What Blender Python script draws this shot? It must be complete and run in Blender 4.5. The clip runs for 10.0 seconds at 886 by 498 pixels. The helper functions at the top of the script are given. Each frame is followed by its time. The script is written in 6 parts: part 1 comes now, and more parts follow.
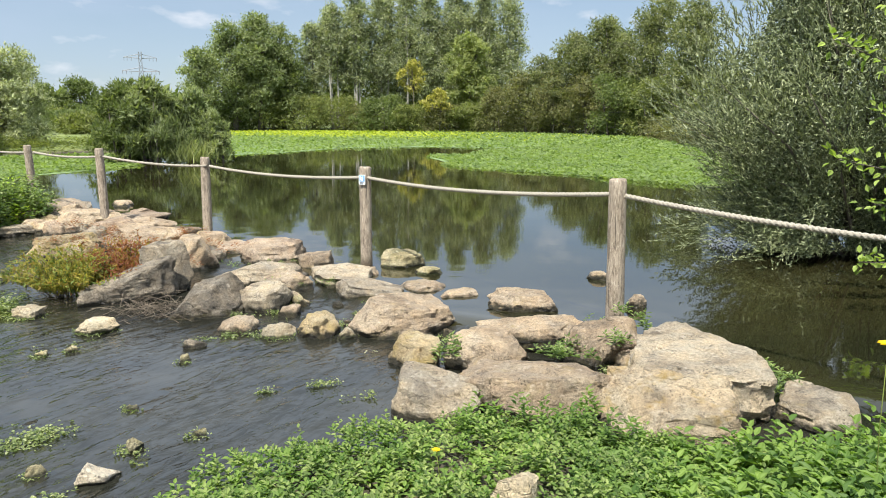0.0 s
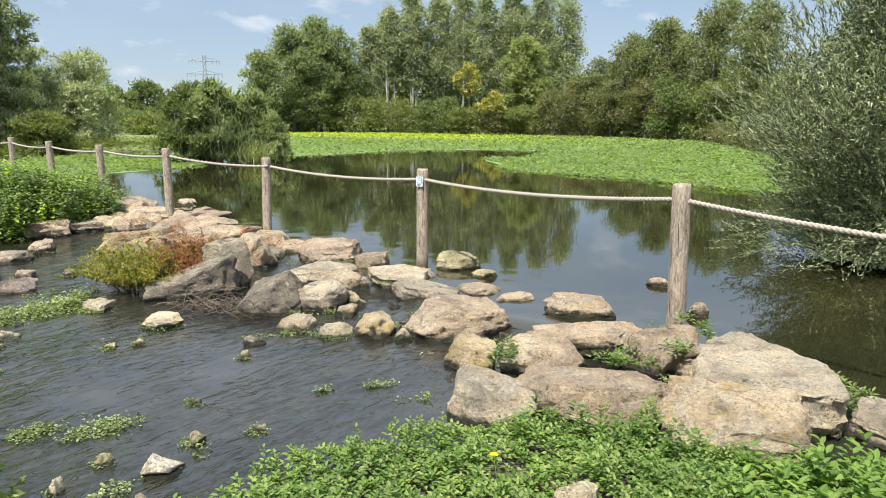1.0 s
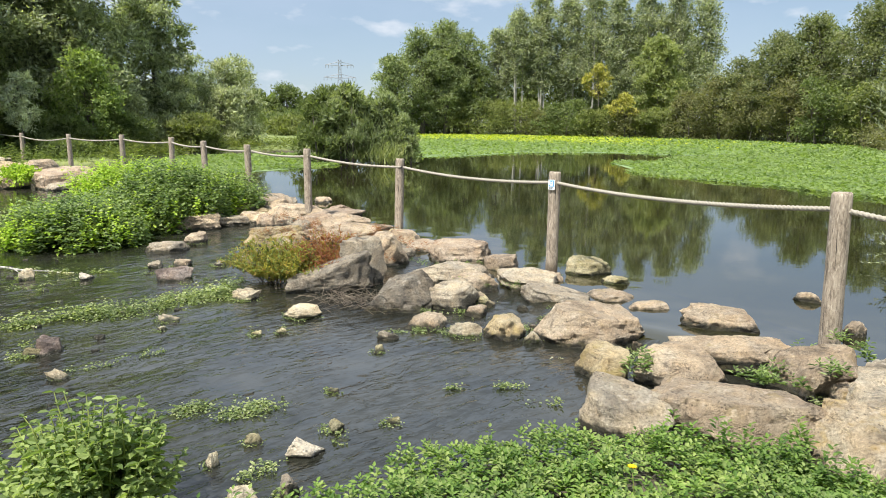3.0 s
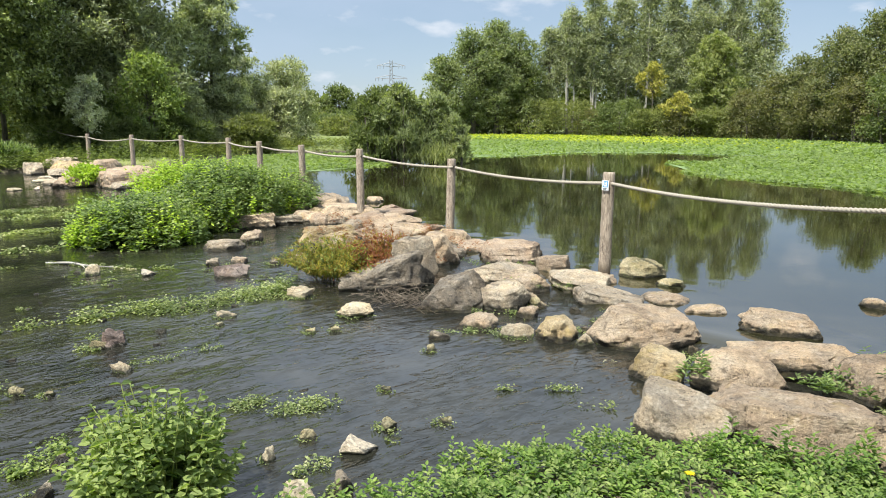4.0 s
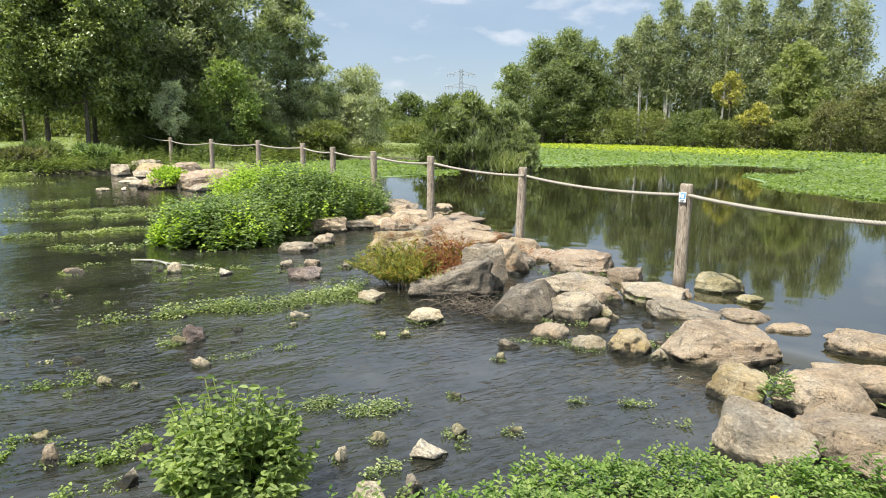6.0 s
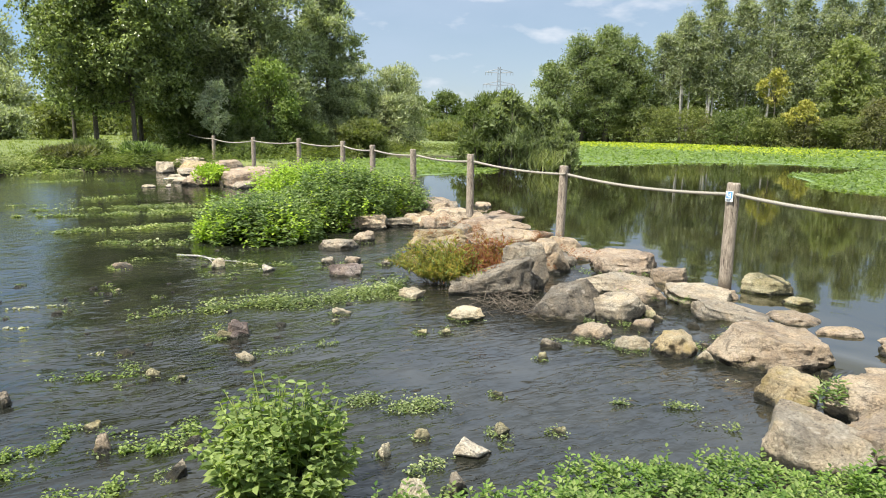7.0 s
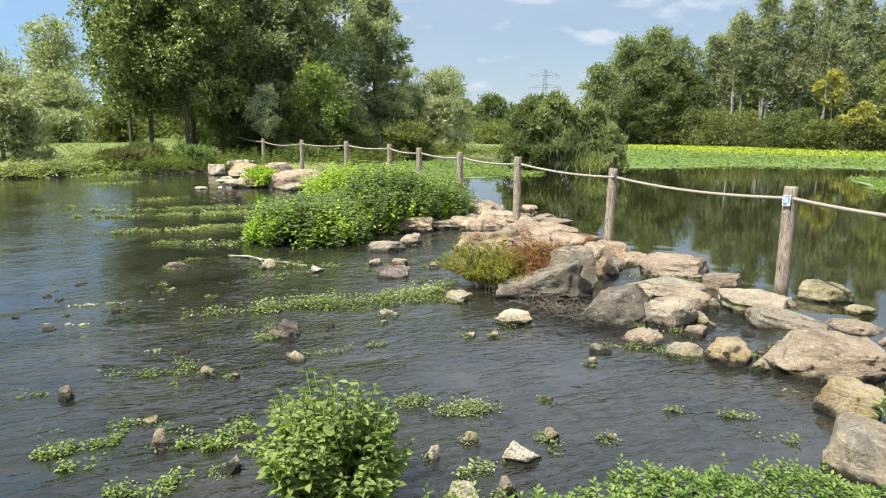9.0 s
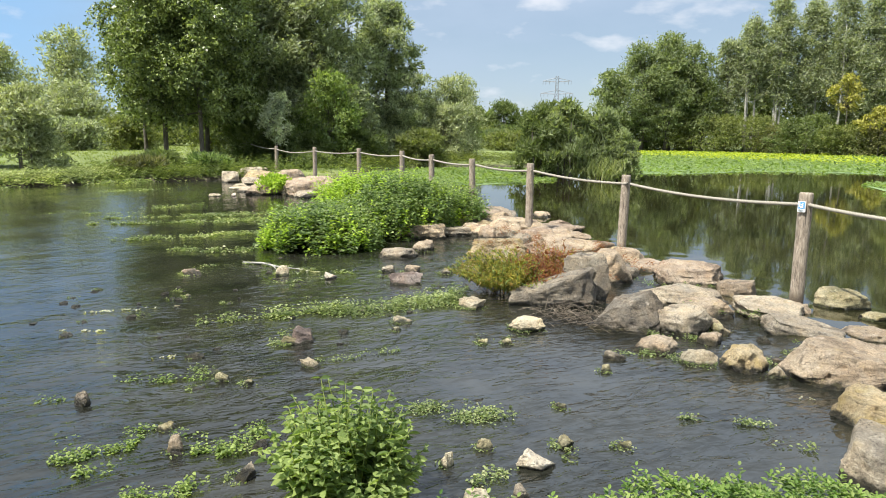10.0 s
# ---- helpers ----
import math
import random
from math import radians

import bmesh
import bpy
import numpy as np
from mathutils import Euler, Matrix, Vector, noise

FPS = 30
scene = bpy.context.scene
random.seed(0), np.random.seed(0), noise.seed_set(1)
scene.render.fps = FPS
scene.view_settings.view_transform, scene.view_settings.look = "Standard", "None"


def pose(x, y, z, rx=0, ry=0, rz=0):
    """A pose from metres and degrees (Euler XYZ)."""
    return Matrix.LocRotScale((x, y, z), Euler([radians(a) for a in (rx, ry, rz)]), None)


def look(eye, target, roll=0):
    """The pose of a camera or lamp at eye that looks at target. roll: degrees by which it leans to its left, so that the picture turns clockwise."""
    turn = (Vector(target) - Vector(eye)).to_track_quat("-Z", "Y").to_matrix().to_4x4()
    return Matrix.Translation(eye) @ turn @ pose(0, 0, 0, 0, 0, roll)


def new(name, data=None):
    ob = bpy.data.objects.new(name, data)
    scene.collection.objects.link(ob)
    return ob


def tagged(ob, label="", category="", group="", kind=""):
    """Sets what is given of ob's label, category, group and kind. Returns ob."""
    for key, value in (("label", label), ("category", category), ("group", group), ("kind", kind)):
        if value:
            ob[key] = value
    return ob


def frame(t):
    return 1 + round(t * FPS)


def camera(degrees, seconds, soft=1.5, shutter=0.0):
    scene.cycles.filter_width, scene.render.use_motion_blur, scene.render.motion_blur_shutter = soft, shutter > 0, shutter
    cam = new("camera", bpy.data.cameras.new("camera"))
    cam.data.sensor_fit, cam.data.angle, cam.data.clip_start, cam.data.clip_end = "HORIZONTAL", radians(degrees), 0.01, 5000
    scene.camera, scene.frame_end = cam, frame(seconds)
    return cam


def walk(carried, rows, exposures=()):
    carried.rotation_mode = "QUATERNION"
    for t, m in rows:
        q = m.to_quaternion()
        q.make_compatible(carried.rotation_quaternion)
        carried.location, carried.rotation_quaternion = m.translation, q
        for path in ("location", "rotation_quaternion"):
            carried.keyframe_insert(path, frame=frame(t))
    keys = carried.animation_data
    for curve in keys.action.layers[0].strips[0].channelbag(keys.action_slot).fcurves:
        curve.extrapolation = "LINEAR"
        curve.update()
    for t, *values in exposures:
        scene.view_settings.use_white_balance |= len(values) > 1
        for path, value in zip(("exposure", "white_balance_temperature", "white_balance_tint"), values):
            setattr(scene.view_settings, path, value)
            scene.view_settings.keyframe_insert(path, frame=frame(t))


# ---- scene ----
cam = camera(64.7, 10.0, 1.0)
PATH = [
    (0, (0.295, 0.034, 1.682), (0.188, 1.997, 1.314), 0.0),
    (0.5, (0.28, 0.042, 1.685), (0.105, 2.0, 1.32), 0.2),
    (1, (0.256, 0.044, 1.679), (0.0, 1.995, 1.318), 0.3),
    (1.5, (0.225, 0.05, 1.676), (-0.114, 1.988, 1.319), 0.5),
    (2, (0.204, 0.049, 1.679), (-0.221, 1.97, 1.323), 0.6),
    (2.5, (0.19, 0.03, 1.681), (-0.322, 1.93, 1.325), 0.6),
    (4, (0.153, 0.003, 1.683), (-0.573, 1.832, 1.325), 0.3),
    (4.5, (0.145, -0.005, 1.685), (-0.625, 1.806, 1.33), 0.5),
    (5, (0.132, -0.007, 1.682), (-0.676, 1.789, 1.332), 0.7),
    (5.5, (0.118, -0.011, 1.678), (-0.731, 1.768, 1.337), 0.9),
    (7, (0.055, -0.031, 1.671), (-0.932, 1.675, 1.327), 1.0),
    (7.5, (0.041, -0.029, 1.667), (-0.978, 1.657, 1.319), 1.0),
    (8, (0.046, -0.044, 1.674), (-1.0, 1.624, 1.324), 1.0),
    (8.5, (0.042, -0.051, 1.673), (-1.028, 1.603, 1.328), 1.0),
    (9, (0.023, -0.049, 1.668), (-1.071, 1.591, 1.33), 0.9),
    (9.5, (0.019, -0.059, 1.672), (-1.093, 1.571, 1.343), 0.8),
    (10, (0.019, -0.059, 1.671), (-1.105, 1.564, 1.351), 0.7),
]
walk(cam, [(t, look(eye, target, roll)) for t, eye, target, roll in PATH])

# ---- world, sun, exposure ----
SUN_FROM = Vector((-0.22, -0.56, 1.05)).normalized()
world = bpy.data.worlds.new("sky")
scene.world = world
world.use_nodes = True
wn, wl = world.node_tree.nodes, world.node_tree.links
wn.clear()
w_out = wn.new("ShaderNodeOutputWorld")
w_bg = wn.new("ShaderNodeBackground")
w_sky = wn.new("ShaderNodeTexSky")
w_sky.sky_type = "NISHITA"
w_sky.sun_disc = False
w_sky.sun_elevation = math.asin(SUN_FROM.z)
w_sky.sun_rotation = math.atan2(SUN_FROM.x, SUN_FROM.y)
w_sky.air_density, w_sky.dust_density, w_sky.ozone_density = 1.0, 0.3, 1.8
w_bg.inputs["Strength"].default_value = 0.063
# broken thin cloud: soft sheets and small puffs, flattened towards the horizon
w_co = wn.new("ShaderNodeTexCoord")
w_map = wn.new("ShaderNodeMapping")
w_map.inputs["Scale"].default_value = (1.0, 1.0, 2.4)
w_map.inputs["Location"].default_value = (0.35, 0.1, 0.2)
w_n1 = wn.new("ShaderNodeTexNoise")
w_n1.inputs["Scale"].default_value, w_n1.inputs["Detail"].default_value, w_n1.inputs["Roughness"].default_value = 2.3, 7.0, 0.55
w_r1 = wn.new("ShaderNodeMapRange")
w_r1.inputs[1].default_value, w_r1.inputs[2].default_value, w_r1.inputs[3].default_value, w_r1.inputs[4].default_value = 0.42, 0.70, 0.45, 0.90
w_n2 = wn.new("ShaderNodeTexNoise")
w_n2.inputs["Scale"].default_value, w_n2.inputs["Detail"].default_value = 10.0, 6.0
w_r2 = wn.new("ShaderNodeMapRange")
w_r2.inputs[1].default_value, w_r2.inputs[2].default_value, w_r2.inputs[4].default_value = 0.57, 0.72, 0.7
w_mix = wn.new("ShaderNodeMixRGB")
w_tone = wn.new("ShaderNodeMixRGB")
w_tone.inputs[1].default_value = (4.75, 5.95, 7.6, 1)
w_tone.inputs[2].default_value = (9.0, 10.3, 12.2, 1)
wl.new(w_co.outputs["Generated"], w_map.inputs["Vector"])
for n in (w_n1, w_n2):
    wl.new(w_map.outputs["Vector"], n.inputs["Vector"])
wl.new(w_n1.outputs[0], w_r1.inputs[0])
wl.new(w_n2.outputs[0], w_r2.inputs[0])
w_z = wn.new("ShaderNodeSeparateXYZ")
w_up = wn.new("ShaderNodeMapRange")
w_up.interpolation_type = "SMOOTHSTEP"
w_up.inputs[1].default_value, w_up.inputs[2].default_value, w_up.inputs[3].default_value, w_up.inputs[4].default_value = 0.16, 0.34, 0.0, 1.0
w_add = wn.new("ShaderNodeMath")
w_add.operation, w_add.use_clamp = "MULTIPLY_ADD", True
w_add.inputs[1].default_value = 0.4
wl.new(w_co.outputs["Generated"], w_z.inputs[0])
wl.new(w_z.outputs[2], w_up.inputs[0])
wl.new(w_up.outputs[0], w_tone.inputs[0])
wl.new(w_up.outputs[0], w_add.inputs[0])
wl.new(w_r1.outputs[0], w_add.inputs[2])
w_clear = wn.new("ShaderNodeMapRange")
w_clear.interpolation_type = "SMOOTHSTEP"
w_clear.inputs[1].default_value, w_clear.inputs[2].default_value, w_clear.inputs[3].default_value, w_clear.inputs[4].default_value = -0.94, -0.76, 0.0, 1.0
w_side = wn.new("ShaderNodeMixRGB")
w_side.inputs[1].default_value = (3.2, 6.0, 9.8, 1)
wl.new(w_z.outputs[0], w_clear.inputs[0])
wl.new(w_clear.outputs[0], w_side.inputs[0])
wl.new(w_tone.outputs[0], w_side.inputs[2])
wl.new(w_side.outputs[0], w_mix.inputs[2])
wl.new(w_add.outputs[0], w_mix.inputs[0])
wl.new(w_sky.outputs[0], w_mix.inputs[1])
w_puff = wn.new("ShaderNodeMixRGB")
w_puff.inputs[2].default_value = (8.6, 8.9, 9.5, 1)
wl.new(w_r2.outputs[0], w_puff.inputs[0])
wl.new(w_mix.outputs[0], w_puff.inputs[1])
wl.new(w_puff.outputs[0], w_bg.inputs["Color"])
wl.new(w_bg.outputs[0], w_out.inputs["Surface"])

sun = new("sun", bpy.data.lights.new("sun", "SUN"))
sun.data.energy, sun.data.angle, sun.data.color = 5.6, radians(0.6), (1.0, 0.95, 0.86)
sun.matrix_world = look(SUN_FROM * 50, (0, 0, 0))
scene.view_settings.exposure = 0.80

# ---- materials ----
def nodes_of(name):
    m = bpy.data.materials.new(name)
    m.use_nodes = True
    nt = m.node_tree
    return m, nt, nt.nodes["Principled BSDF"]


def ramp(nt, fac, stops):
    r = nt.nodes.new("ShaderNodeValToRGB")
    while len(r.color_ramp.elements) < len(stops):
        r.color_ramp.elements.new(0.5)
    for e, (p, c) in zip(r.color_ramp.elements, stops):
        e.position, e.color = p, (*c, 1)
    nt.links.new(fac, r.inputs[0])
    return r.outputs[0]


def noise_of(nt, vec, scale, detail=4.0, rough=0.6, distort=0.0):
    n = nt.nodes.new("ShaderNodeTexNoise")
    n.inputs["Scale"].default_value, n.inputs["Detail"].default_value = scale, detail
    n.inputs["Roughness"].default_value, n.inputs["Distortion"].default_value = rough, distort
    nt.links.new(vec, n.inputs["Vector"])
    return n.outputs[0]


def mapped(nt, vec, scale=(1, 1, 1), rot=(0, 0, 0)):
    n = nt.nodes.new("ShaderNodeMapping")
    n.inputs["Scale"].default_value, n.inputs["Rotation"].default_value = scale, rot
    nt.links.new(vec, n.inputs["Vector"])
    return n.outputs[0]


def span(nt, fac, a, b, c=0.0, d=1.0):
    n = nt.nodes.new("ShaderNodeMapRange")
    for i, v in enumerate((a, b, c, d)):
        n.inputs[i + 1].default_value = v
    nt.links.new(fac, n.inputs[0])
    return n.outputs[0]


def mixed(nt, fac, a, b, how="MIX"):
    n = nt.nodes.new("ShaderNodeMixRGB")
    n.blend_type = how
    for i, v in enumerate((fac, a, b)):
        if hasattr(v, "links"):
            nt.links.new(v, n.inputs[i])
        elif i == 0:
            n.inputs[0].default_value = v
        else:
            n.inputs[i].default_value = (*v, 1)
    return n.outputs[0]


def bumped(nt, bsdf, height, strength, distance):
    n = nt.nodes.new("ShaderNodeBump")
    n.inputs["Strength"].default_value, n.inputs["Distance"].default_value = strength, distance
    nt.links.new(height, n.inputs["Height"])
    nt.links.new(n.outputs[0], bsdf.inputs["Normal"])


def place_of(nt):
    return nt.nodes.new("ShaderNodeNewGeometry").outputs["Position"]


def rock_material(name, dark, mid, light, lichen=0.0, lichen_colour=(0.42, 0.30, 0.06), moss=0.0, wet=0.062):
    """Rough quarried stone: blotches, speckle, fissures, lichen and a slimy band at the waterline."""
    m, nt, b = nodes_of(name)
    p = place_of(nt)
    big = noise_of(nt, p, 3.6, 5, 0.6, 0.5)
    col = ramp(nt, big, [(0.28, dark), (0.46, mid), (0.68, light)])
    grain = noise_of(nt, p, 55, 8, 0.8)
    col = mixed(nt, 0.85, col, ramp(nt, grain, [(0.32, (0.22, 0.20, 0.18)), (0.42, (0.80, 0.78, 0.75)), (0.54, (1.14, 1.13, 1.09)), (0.68, (1.7, 1.66, 1.58))]), "MULTIPLY")
    col = mixed(nt, 0.75, col, ramp(nt, noise_of(nt, p, 6.5, 5, 0.6, 0.6), [(0.38, (0.90, 0.95, 0.99)), (0.62, (1.07, 1.02, 0.92))]), "MULTIPLY")
    stain = noise_of(nt, p, 13, 7, 0.72, 0.8)
    col = mixed(nt, span(nt, stain, 0.45, 0.33, 0, 0.75), col, tuple(c * 0.5 for c in dark))
    # bedding: long thin layers, a little askew
    layer = noise_of(nt, mapped(nt, p, (1.0, 1.0, 4.5), (0.35, 0.4, 0)), 4.2, 6, 0.7, 1.1)
    col = mixed(nt, span(nt, layer, 0.40, 0.33, 0, 0.6), col, tuple(c * 0.38 for c in dark))
    # thin fissures where two folds of the stone meet, and small pits
    seam = None
    for scale, width in ((2.4, 0.011), (6.0, 0.009)):
        fold = noise_of(nt, mapped(nt, p, (1.0, 1.0, 1.8), (0.5, 0.2, 0)), scale, 4, 0.55, 0.6)
        gap = nt.nodes.new("ShaderNodeMath")
        gap.operation = "SUBTRACT"
        nt.links.new(fold, gap.inputs[0])
        gap.inputs[1].default_value = 0.5
        size = nt.nodes.new("ShaderNodeMath")
        size.operation = "ABSOLUTE"
        nt.links.new(gap.outputs[0], size.inputs[0])
        line = span(nt, size.outputs[0], 0.0, width, 1.0, 0.0)
        if seam is None:
            seam = line
        else:
            most = nt.nodes.new("ShaderNodeMath")
            most.operation = "MAXIMUM"
            nt.links.new(seam, most.inputs[0])
            nt.links.new(line, most.inputs[1])
            seam = most.outputs[0]
    pit = nt.nodes.new("ShaderNodeTexVoronoi")
    pit.inputs["Scale"].default_value = 46.0
    nt.links.new(p, pit.inputs["Vector"])
    hole = span(nt, pit.outputs["Distance"], 0.16, 0.30, 1.0, 0.0)
    spare = span(nt, noise_of(nt, p, 6.0, 3), 0.48, 0.60)
    few = nt.nodes.new("ShaderNodeMath")
    few.operation = "MULTIPLY"
    nt.links.new(hole, few.inputs[0])
    nt.links.new(spare, few.inputs[1])
    thin = nt.nodes.new("ShaderNodeMath")
    thin.operation = "MULTIPLY"
    nt.links.new(seam, thin.inputs[0])
    nt.links.new(span(nt, noise_of(nt, p, 4.0, 3), 0.50, 0.62), thin.inputs[1])
    seam = thin.outputs[0]
    col = mixed(nt, span(nt, seam, 0, 1, 0, 0.55), col, tuple(c * 0.30 for c in dark))
    col = mixed(nt, span(nt, few.outputs[0], 0, 1, 0, 0.7), col, tuple(c * 0.4 for c in dark))
    own = nt.nodes.new("ShaderNodeObjectInfo").outputs["Random"]
    col = mixed(nt, 1.0, col, ramp(nt, own, [(0.0, (0.82, 0.80, 0.77)), (0.5, (1.06, 1.03, 0.98)), (1.0, (1.26, 1.22, 1.14))]), "MULTIPLY")
    if lichen:
        spot = noise_of(nt, p, 7.0, 5, 0.6)
        col = mixed(nt, span(nt, spot, 0.66 - 0.22 * lichen, 0.80 - 0.22 * lichen, 0, 0.55), col, lichen_colour)
    pale = noise_of(nt, p, 15.0, 4, 0.6)
    col = mixed(nt, span(nt, pale, 0.60, 0.70, 0, 0.55), col, tuple(min(0.7, c * 1.35) for c in light))
    z = nt.nodes.new("ShaderNodeSeparateXYZ")
    nt.links.new(nt.nodes.new("ShaderNodeTexCoord").outputs["Object"], z.inputs[0])
    wob = nt.nodes.new("ShaderNodeMath")
    wob.operation = "ADD"
    nt.links.new(z.outputs[2], wob.inputs[0])
    nt.links.new(span(nt, noise_of(nt, p, 14, 4), 0.3, 0.7, -0.4 * wet, 0.4 * wet), wob.inputs[1])
    slime = span(nt, wob.outputs[0], wet, wet * 0.5)
    col = mixed(nt, slime, col, mixed(nt, span(nt, noise_of(nt, p, 30, 3), 0.42, 0.6), (0.024, 0.021, 0.014), (0.07, 0.08, 0.022) if moss else (0.06, 0.052, 0.026)))
    nt.links.new(col, b.inputs["Base Color"])
    nt.links.new(span(nt, slime, 0, 1, 0.88, 0.42), b.inputs["Roughness"])
    h = nt.nodes.new("ShaderNodeMath")
    h.operation = "MULTIPLY_ADD"
    nt.links.new(layer, h.inputs[0])
    h.inputs[1].default_value = 0.5
    both = nt.nodes.new("ShaderNodeMath")
    both.operation = "MULTIPLY_ADD"
    nt.links.new(stain, both.inputs[0])
    both.inputs[1].default_value = 2.2
    nt.links.new(grain, both.inputs[2])
    nt.links.new(both.outputs[0], h.inputs[2])
    carved = nt.nodes.new("ShaderNodeMath")
    carved.operation = "MULTIPLY_ADD"
    nt.links.new(seam, carved.inputs[0])
    carved.inputs[1].default_value = -0.7
    nt.links.new(h.outputs[0], carved.inputs[2])
    holed = nt.nodes.new("ShaderNodeMath")
    holed.operation = "MULTIPLY_ADD"
    nt.links.new(few.outputs[0], holed.inputs[0])
    holed.inputs[1].default_value = -0.35
    nt.links.new(carved.outputs[0], holed.inputs[2])
    bumped(nt, b, holed.outputs[0], 1.0, 0.032)
    return m


STONE = {
    "tan": rock_material("tan_stone", (0.195, 0.152, 0.108), (0.385, 0.308, 0.232), (0.515, 0.430, 0.330), 0.36, (0.42, 0.31, 0.12)),
    "grey": rock_material("grey_stone", (0.160, 0.138, 0.112), (0.345, 0.300, 0.242), (0.500, 0.440, 0.352), 0.25, (0.40, 0.31, 0.14)),
    "dark": rock_material("dark_stone", (0.082, 0.073, 0.063), (0.190, 0.168, 0.140), (0.370, 0.325, 0.265)),
    "pink": rock_material("pink_stone", (0.195, 0.138, 0.100), (0.352, 0.276, 0.212), (0.475, 0.394, 0.312), 0.1),
    "red": rock_material("reddish_stone", (0.07, 0.052, 0.047), (0.19, 0.145, 0.13), (0.42, 0.36, 0.33), wet=0.03),
    "pale": rock_material("pale_stone", (0.285, 0.245, 0.180), (0.480, 0.420, 0.315), (0.62, 0.555, 0.435), 0.0, moss=0.4, wet=0.03),
    "white": rock_material("white_stone", (0.38, 0.34, 0.29), (0.54, 0.49, 0.42), (0.66, 0.61, 0.54), wet=0.02),
    "moss": rock_material("mossy_stone", (0.123, 0.124, 0.061), (0.319, 0.285, 0.162), (0.535, 0.482, 0.335), 0.35, (0.18, 0.18, 0.05), 1.0, 0.03),
    "lichen": rock_material("lichen_stone", (0.165, 0.130, 0.078), (0.375, 0.300, 0.185), (0.505, 0.430, 0.295), 0.62, (0.38, 0.285, 0.085)),
    "spotted": rock_material("lichen_spotted_stone", (0.195, 0.155, 0.110), (0.365, 0.302, 0.225), (0.490, 0.420, 0.322), 0.58, (0.48, 0.31, 0.05)),
}


def leaf_material(name, dark, light, gloss=0.6, through_light=0.48, old=None):
    """Leaves: colour by leaf, drift over the crown, light coming through."""
    m, nt, b = nodes_of(name)
    geo = nt.nodes.new("ShaderNodeNewGeometry")
    col = ramp(nt, geo.outputs["Random Per Island"], [(0.0, dark), (0.85, light), (1.0, old or light)])
    drift = noise_of(nt, geo.outputs["Position"], 0.9, 3)
    col = mixed(nt, 0.8, col, ramp(nt, drift, [(0.35, (0.72, 0.76, 0.72)), (0.65, (1.22, 1.18, 1.0))]), "MULTIPLY")
    nt.links.new(col, b.inputs["Base Color"])
    b.inputs["Roughness"].default_value = gloss
    b.inputs["Specular IOR Level"].default_value = 0.35
    tr = nt.nodes.new("ShaderNodeBsdfTranslucent")
    nt.links.new(mixed(nt, 1.0, col, (1.25, 1.35, 0.55), "MULTIPLY"), tr.inputs["Color"])
    mix = nt.nodes.new("ShaderNodeMixShader")
    mix.inputs[0].default_value = through_light
    nt.links.new(b.outputs[0], mix.inputs[1])
    nt.links.new(tr.outputs[0], mix.inputs[2])
    nt.links.new(mix.outputs[0], nt.nodes["Material Output"].inputs["Surface"])
    return m


